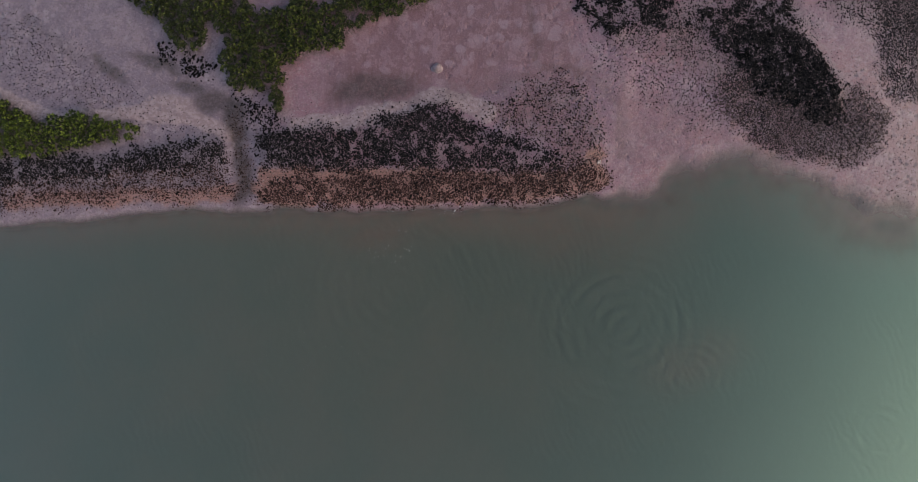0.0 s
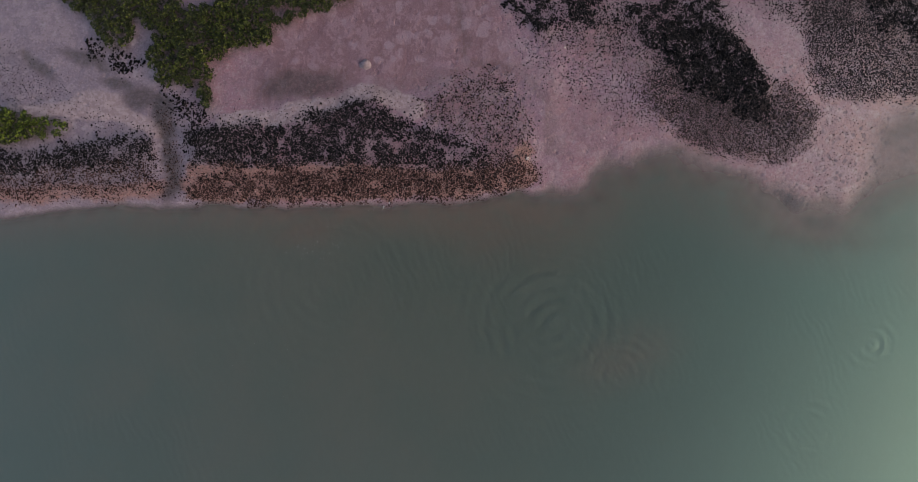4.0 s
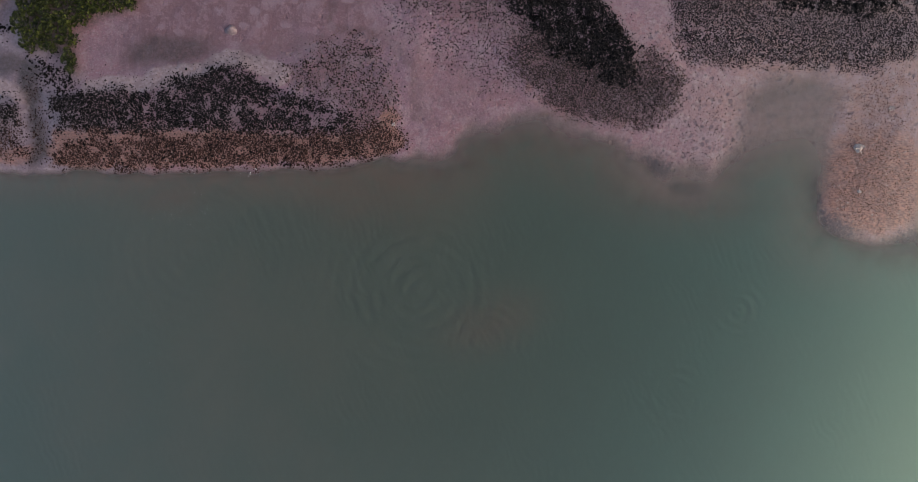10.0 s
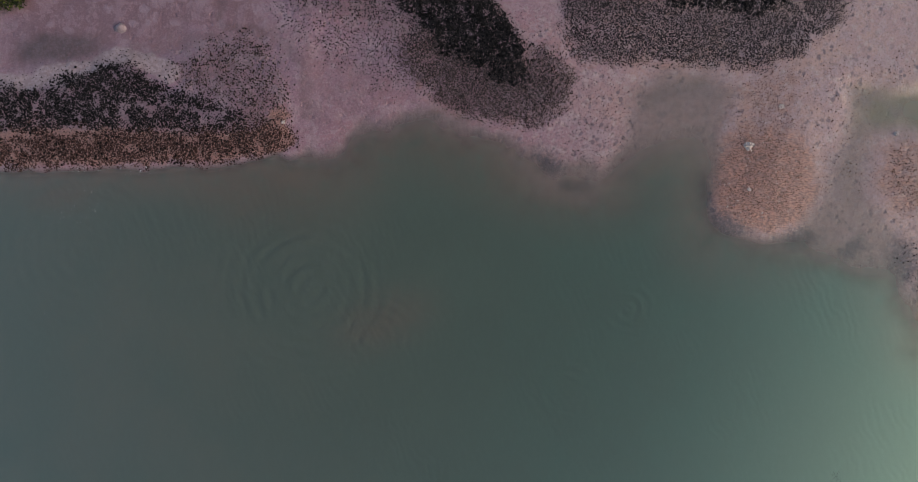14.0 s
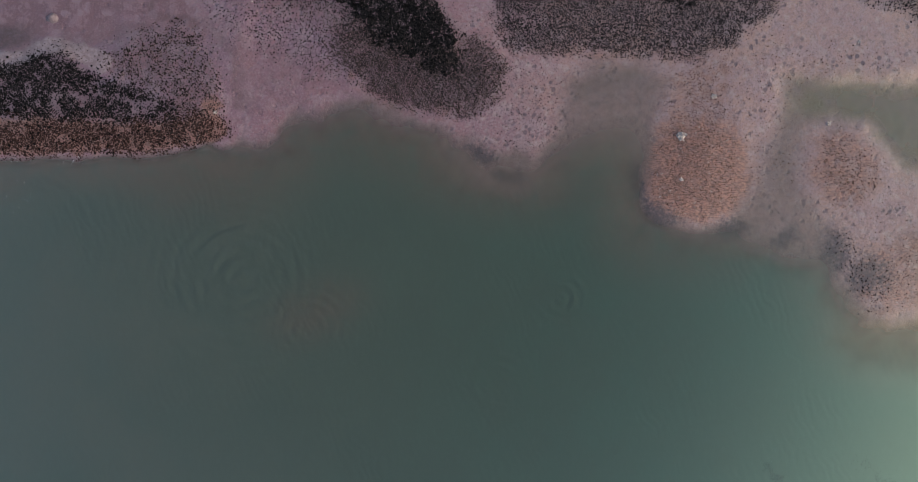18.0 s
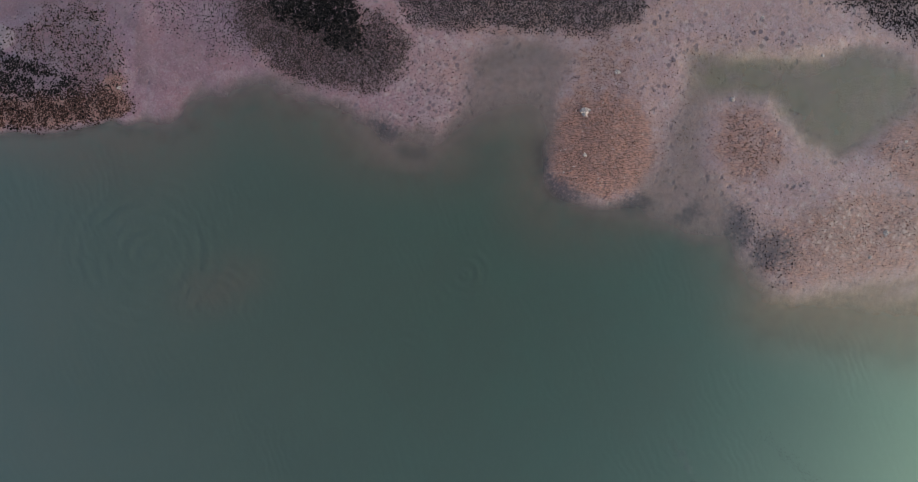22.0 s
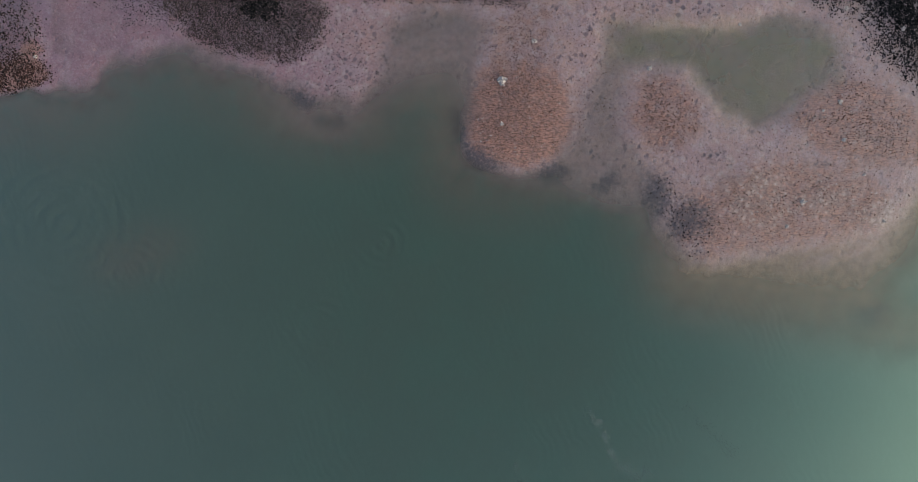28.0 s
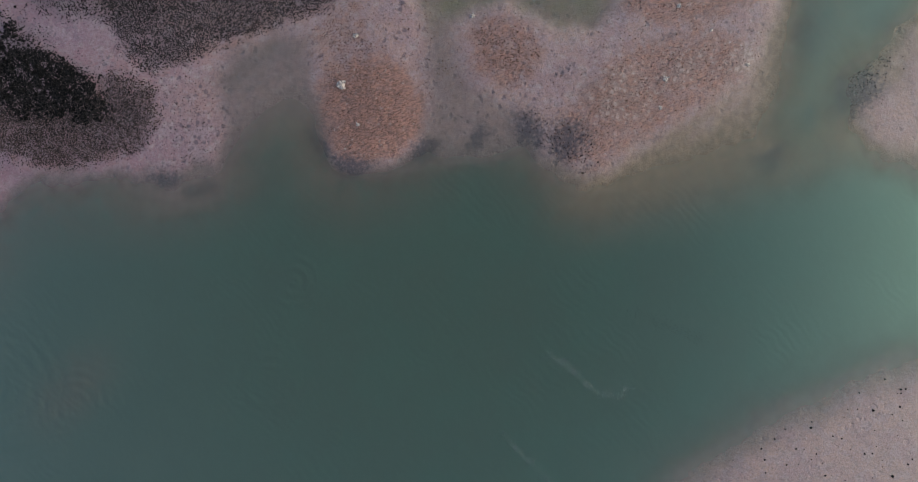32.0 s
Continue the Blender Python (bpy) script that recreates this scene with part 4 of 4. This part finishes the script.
oyster_bed("thin grey oyster patch on mud", GREY_PATCH, None, 90, 0.13, 7, base=0.7, shapes=CRUMBS)
oyster_bed("rusty shell spit with small brown oysters", SHELL_SPIT, None, 70, 0.085, 8, OYSTER_RUST, CRUMBS, 0.9, "shell_bed", 2.5)
oyster_bed("round rusty shell patch in shallow water", SHELL_ISLE, None, 60, 0.10, 9, OYSTER_RUST, CRUMBS, 0.8, "shell_bed", 2.5)
oyster_bed("pale shell flat with scattered brown oysters", SHELL_FLAT, None, 34, 0.095, 10, OYSTER_RUST, CRUMBS, 0.6, "shell_bed", 4.0)
oyster_bed("streaky brown shell flat beside a tidal pool", SHELL_EAST, None, 55, 0.10, 11, OYSTER_RUST, CRUMBS, 0.7, "shell_bed", 4.0)
oyster_bed("black dead brush beside a tidal creek", BRUSH_CREEK, None, 60, 0.20, 18, base=0.8, name="dead_brush", single=80)
oyster_bed("black dead brush on lilac mud", BRUSH_NORTH, None, 110, 0.24, 19, base=0.8, name="dead_brush", single=60)


# ---- loose shells over the open flats ----
LOOSE = [("brown litter in a tidal creek", [
        (-23.8, 13.4), (-22.5, 13.7), (-21.6, 10.4), (-21.3, 4.6), (-23.1, 4.6), (-23.4, 9.8),
], 95, 0.12, 20), ("dark specks along a pale sand drift", [
        (-17.7, 13.4), (-11.1, 13.4), (-5.7, 14.6), (-2.6, 15.7), (1.0, 15.2), (4.0, 12.8), (1.0, 13.4), (-2.6, 14.4), (-5.7, 13.1), (-11.1, 12.0), (-17.1, 11.4),
], 16, 0.12, 29), ("dark specks on the western drift", [
        (-37.6, 13.4), (-32.1, 14.0), (-26.7, 13.1), (-24.0, 11.3), (-24.0, 10.1), (-29.1, 10.4), (-33.4, 11.9), (-37.0, 12.5),
], 14, 0.13, 30), ("grey shell grit on lilac mud", [
        (-56.2, 23.6), (-43.6, 24.2), (-38.2, 19.4), (-31.5, 14.6), (-29.1, 13.4), (-35.2, 13.5), (-41.2, 12.8), (-47.2, 15.5), (-56.2, 16.4),
], 22, 0.115, 21), ("dark loose shells below a black reef", [
        (13.0, 21.2), (20.8, 19.4), (28.1, 17.6), (32.9, 12.8), (30.5, 10.4), (23.8, 11.0), (17.8, 14.0), (13.6, 17.6),
], 34, 0.12, 22), ("scattered shells on the pale flat", [
        (40.1, 18.6), (44.3, 14.3), (49.7, 13.7), (50.4, 2.9), (46.1, 1.7), (41.3, 4.7), (43.1, 8.9),
], 9, 0.12, 23), ("scattered shells on the bumpy flat", [
        (65.5, 13.9), (72.1, 16.9), (78.2, 15.7), (87.8, 14.5), (88.3, 11.5), (78.2, 11.5), (74.0, 7.3), (74.6, 1.3), (71.6, -1.2), (68.0, 0.0), (67.7, 7.3),
], 5, 0.12, 24), ("brown shells over the eastern flat", [
        (70.7, 12.9), (85.7, 13.5), (97.8, 11.7), (104.9, 2.1), (104.9, -8.8), (99.6, -10.0), (88.8, -11.8), (81.5, -12.4), (76.7, -5.8), (82.1, -0.9), (91.2, 2.7), (96.0, 10.5), (82.7, 11.1), (73.7, 11.1),
], 4, 0.11, 25), ("dark weedy shells under shallow water", [
        (76.4, -3.5), (80.0, -4.7), (83.7, -7.7), (84.3, -12.0), (81.3, -12.6), (78.8, -9.0),
], 18, 0.15, 26), ("dark shells in the eastern channel", [
        (109.3, -11.9), (115.0, -11.0), (116.2, -14.2), (112.9, -17.3), (108.5, -17.1),
], 12, 0.16, 27), ("dark shells on the sandy shoal", [
        (81.0, -45.0), (90.1, -43.6), (98.1, -43.1), (105.6, -43.7), (111.1, -51.2), (95.3, -57.6),
], 0.35, 0.25, 28)]
for label_, outline_, per_, size_, seed_ in LOOSE:
    oyster_bed(label_, outline_, None, per_, size_, seed_, OYSTER_FOOT if seed_ == 20 else OYSTER_RUST if seed_ in (24, 25) else OYSTER_BROWN if seed_ in (23, 26) else OYSTER_GREY if seed_ in (22, 27) else OYSTER, CRUMBS, 1.0, "loose_shells", 2.5, 60)


# ---- marsh shrubs ----
def crown_shape(rng):
    """Leafy twigs over a low dome: tufts of small leaves with gaps between."""
    vs, fs = [], []
    for i in range(34):
        a, r = rng.uniform(0, 2 * math.pi), math.sqrt(rng.uniform(0, 1))
        top = 0.72 * math.sqrt(max(0.0, 1 - r * r * 0.9)) * rng.uniform(0.6, 1.15) + 0.08
        c = Vector((0.42 * r * math.cos(a), 0.42 * r * math.sin(a), top))
        heart = len(vs)
        vs.append(c)
        for k in range(8):
            d = Vector((rng.uniform(-1, 1), rng.uniform(-1, 1), rng.uniform(0.0, 1.1))).normalized()
            s = d.cross(Vector((rng.uniform(-0.4, 0.4), rng.uniform(-0.4, 0.4), 1))).normalized() * rng.uniform(0.028, 0.05)
            ln = rng.uniform(0.13, 0.22)
            b = len(vs)
            vs += [c + d * ln * 0.55 + s, c + d * ln, c + d * ln * 0.55 - s]
            fs += [(heart, b, b + 1, b + 2)]
    return vs, fs


def stem_shape(rng):
    """A short trunk with crooked limbs, four-sided and tapered."""
    vs, fs = [], []

    def limb(a, b, r0, r1):
        n0 = len(vs)
        for q, r in ((a, r0), (b, r1)):
            vs.extend([q + Vector((r, 0, 0)), q + Vector((0, r, 0)), q - Vector((r, 0, 0)), q - Vector((0, r, 0))])
        for k in range(4):
            fs.append((n0 + k, n0 + (k + 1) % 4, n0 + 4 + (k + 1) % 4, n0 + 4 + k))
    fork = Vector((0, 0, 0.14))
    limb(Vector((0, 0, -0.1)), fork, 0.035, 0.028)
    for k in range(7):
        a = k * 0.9 + rng.uniform(-0.3, 0.3)
        mid = Vector((0.22 * math.cos(a), 0.22 * math.sin(a), 0.32))
        limb(fork, mid, 0.02, 0.014)
        limb(mid, mid + Vector((0.24 * math.cos(a + 0.4), 0.24 * math.sin(a + 0.4), rng.uniform(0.1, 0.25))), 0.014, 0.006)
    return vs, fs


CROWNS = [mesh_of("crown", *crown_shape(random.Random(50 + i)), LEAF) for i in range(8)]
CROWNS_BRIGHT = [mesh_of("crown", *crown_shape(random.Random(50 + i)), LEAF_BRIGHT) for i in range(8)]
STEMS = [mesh_of("stems", *stem_shape(random.Random(60 + i)), STEM) for i in range(4)]


def shrubs(outline, seed, many, label, lo, hi, edge=0.5, bare=0.28, crowns=CROWNS):
    """Shrubs spaced apart within an outline: the first each a thing, the rest joined."""
    rng = random.Random(seed)
    x, y, z = sown(outline, 14, seed, lambda x, y: ramp(inside(*warped(x, y, 0.7, 1.8), outline), -0.2, edge) * ramp(ripple(x, y, 1.6, 77), bare, bare + 0.22))
    taken, rest = [], []
    for a, b, c in zip(x, y, z):
        if any(float(blob(np.array([a]), np.array([b]), *o)[0]) > 0.35 for o in CLEARINGS):
            continue
        gap = 0.52 + 0.22 * rng.random()
        if any((a - p) ** 2 + (b - q) ** 2 < gap * gap for p, q in taken):
            continue
        taken.append((a, b))
        if len(taken) > many:
            rest.append((a, b, c))
            continue
        ob = tagged(new("marsh_shrub"), label, "shrub", "marsh shrubs on the bank")
        ob.matrix_world = pose(a, b, c, 0, 0, rng.uniform(0, 360)) @ Matrix.Scale(rng.uniform(lo, hi), 4)
        part("crown", crowns[rng.randrange(8)], ob)
        part("stem", STEMS[rng.randrange(4)], ob, "grey woody stems")
    if rest:
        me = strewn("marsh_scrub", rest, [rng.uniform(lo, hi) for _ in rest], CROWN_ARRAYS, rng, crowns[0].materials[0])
        tagged(new("marsh_scrub", me), label + " in a dense mass", "marsh", kind="stuff")


CROWN_ARRAYS = [(np.array([tuple(v) for v in vs]), np.array([(q[0], q[1], q[2]) for q in fs] + [(q[0], q[2], q[3]) for q in fs]))
                for vs, fs in (crown_shape(random.Random(80 + i)) for i in range(4))]
shrubs(SHRUBS_WEST, 71, 110, "low bright green marsh shrub on mud", 0.9, 1.35, 0.5, 0.0, CROWNS_BRIGHT)
shrubs(SHRUBS_NORTH, 72, 190, "low dark olive green marsh shrub on mud", 0.85, 1.3, 0.5, 0.2)
SHRUB_ALONE = [
        (-33.8, 12.0), (-32.6, 12.0), (-32.4, 11.2), (-32.8, 10.4), (-33.8, 10.5), (-34.1, 11.2),
]
shrubs(SHRUB_ALONE, 73, 6, "small lone green marsh shrub on mud", 0.8, 1.1, 0.2, crowns=CROWNS_BRIGHT)


def thicket(label, outline, seed):
    """Shrubs that stand out of reach, joined."""
    x, y, z = sown(outline, 0.35, seed, lambda x, y: ramp(inside(*warped(x, y, 1.0, 3.0), outline), 0.0, 1.0))
    rng = random.Random(seed)
    me = strewn("marsh_thicket", list(zip(x, y, z)), [rng.uniform(0.9, 1.5) for _ in x], CROWN_ARRAYS, rng, LEAF)
    tagged(new("marsh_thicket", me), label, "marsh", kind="stuff")


thicket("dark green marsh thicket behind the bank", [(-38, 27.0), (-2, 27.0), (6, 36), (-40, 36)], 91)
thicket("green marsh thicket along the western bank", [(-49, 15.5), (-49, 8.8), (-66, 8), (-66, 17)], 92)


# ---- bleached shell heaps, the mud mound and foam ----
def shell_blade(rng):
    """A cupped half shell."""
    vs, fs = [Vector((0, 0, 0.02))], []
    for k in range(8):
        a = 2 * math.pi * k / 8
        vs.append(Vector((0.5 * math.cos(a) * (1.2 if k in (0, 1, 7) else 0.9), 0.3 * math.sin(a), 0.12 + rng.uniform(-0.03, 0.03))))
    for k in range(8):
        fs.append((0, 1 + k, 1 + (k + 1) % 8))
    return vs, fs


def mound_shape(rng, flat_):
    vs, fs = [Vector((0, 0, flat_))], []
    for ring, (r, z) in enumerate(((0.22, 0.8), (0.4, 0.35), (0.55, -0.3))):
        for k in range(10):
            a = 2 * math.pi * k / 10
            q = r * rng.uniform(0.75, 1.25)
            vs.append(Vector((q * math.cos(a), q * math.sin(a), flat_ * z * rng.uniform(0.7, 1.2))))
    for k in range(10):
        n = (k + 1) % 10
        fs.append((0, 1 + k, 1 + n))
        for ring in range(2):
            fs.append((1 + ring * 10 + k, 11 + ring * 10 + k, 11 + ring * 10 + n, 1 + ring * 10 + n))
    return vs, fs


BLADES = [mesh_of("shell", *shell_blade(random.Random(i)), WHITE_SHELL) for i in range(3)]
HEAPS = [(62.1, 5.8, 0.95), (62.1, 1.3, 0.4), (65.4, 9.8, 0.5), (77.3, 7.0, 0.5), (96.9, 3.6, 0.5), (93.0, -6.7, 0.55),
         (91.4, -9.2, 0.4), (97.2, -0.3, 0.45), (95.1, 2.7, 0.3), (97.5, 13.2, 0.45), (103.2, 11.1, 0.5), (14.3, 8.1, 0.4),
         (80.3, 15.4, 0.35), (86.6, 11.6, 0.35), (65.5, 9.8, 0.4), (18.1, 19.4, 0.2), (101.4, -8.6, 0.4), (99.3, -3.9, 0.35)]
for k, (hx, hy, hs) in enumerate(HEAPS):
    rng_ = random.Random(300 + k)
    hz = float(plan(np.array([hx]), np.array([hy]))[0][0])
    heap = tagged(new("shell_heap"), "small heap of bleached white shells on the flat", "shell heap", "white shell heaps")
    heap.location = (hx, hy, max(hz, -0.05))
    heap.scale = (hs, hs, hs)
    part("mound", mesh_of("mound", *mound_shape(rng_, 0.28), WHITE_SHELL), heap)
    for s in range(9):
        ob = part("shell", BLADES[s % 3], heap)
        a, r = rng_.uniform(0, 2 * math.pi), rng_.uniform(0.1, 0.62)
        ob.matrix_basis = pose(r * math.cos(a), r * math.sin(a), 0.30 * (1 - r), rng_.uniform(-40, 40), rng_.uniform(-40, 40), rng_.uniform(0, 360)) @ Matrix.Scale(rng_.uniform(0.25, 0.5), 4)
PALE_MUD = plain_material("pale_mud", (0.33, 0.25, 0.265), 0.6, (0.24, 0.175, 0.185), 0.4)
mx, my = -2.3, 17.7
mud_mound = tagged(new("mud_mound", mesh_of("mud_mound", *mound_shape(random.Random(5), 0.3), PALE_MUD)), "low pale round mound of mud", "mound")
mud_mound.matrix_world = pose(mx, my, float(plan(np.array([mx]), np.array([my]))[0][0])) @ Matrix.Scale(1.15, 4)
mud_mound.data.polygons.foreach_set("use_smooth", [True] * len(mud_mound.data.polygons))

FLECK = [(np.array([(0, 0, 0.3), (0.5, 0.1, -0.1), (0.2, 0.45, -0.1), (-0.4, 0.3, -0.1), (-0.5, -0.2, -0.1), (0.1, -0.5, -0.1)]),
          np.array([(0, 1, 2), (0, 2, 3), (0, 3, 4), (0, 4, 5), (0, 5, 1)]))]


def foam(label, line, count, stray, size, seed, material):
    """Flecks of foam strewn along a line on the water."""
    rng = random.Random(seed)
    places = []
    for k in range(count):
        i = rng.randrange(len(line) - 1)
        f = rng.random()
        wob = 0.35 * math.sin(7 * (i + f))
        x = line[i][0] * (1 - f) + line[i + 1][0] * f + rng.gauss(0, stray)
        y = line[i][1] * (1 - f) + line[i + 1][1] * f + rng.gauss(0, stray) + wob
        places.append((x, y, 0.006))
    me = strewn("foam", places, [size * rng.uniform(0.5, 1.5) for _ in places], FLECK, rng, material)
    tagged(new("foam", me), label, "foam", kind="stuff")


SCUM = plain_material("grey_scum", (0.24, 0.28, 0.26), 0.7, (0.18, 0.22, 0.20), 0.2)
foam("white foam flecks drifting off the bank", [
        (-10.5, -0.8), (-8.1, -1.6), (-5.7, -1.1), (-5.1, 0.4),
], 26, 0.5, 0.11, 401, FOAM)
foam("white foam along the waterline", [
        (-7.8, 3.5), (-5.7, 3.6), (-3.9, 3.4), (1.0, 3.0),
], 22, 0.25, 0.10, 402, FOAM)
foam("few white foam specks on open water", [
        (-23.1, -7.1), (-17.1, -11.3), (-9.9, -13.7), (-13.5, -8.9), (-20.7, -10.1),
], 16, 2.0, 0.08, 403, FOAM)
foam("grey scum line on the water", [
        (70.8, -28.2), (72.2, -29.5), (72.8, -31.1), (73.6, -33.1), (75.5, -34.8), (77.6, -34.6),
], 700, 0.22, 0.075, 404, SCUM)
foam("thin grey scum line on the water", [
        (63.4, -33.7), (64.2, -36.0), (65.0, -37.9), (65.9, -40.6), (66.3, -42.7),
], 480, 0.2, 0.07, 405, SCUM)
foam("faint scum streak on the water", [
        (80.4, -27.8), (82.9, -29.6), (84.7, -31.6), (86.1, -32.9),
], 260, 0.4, 0.07, 406, SCUM)
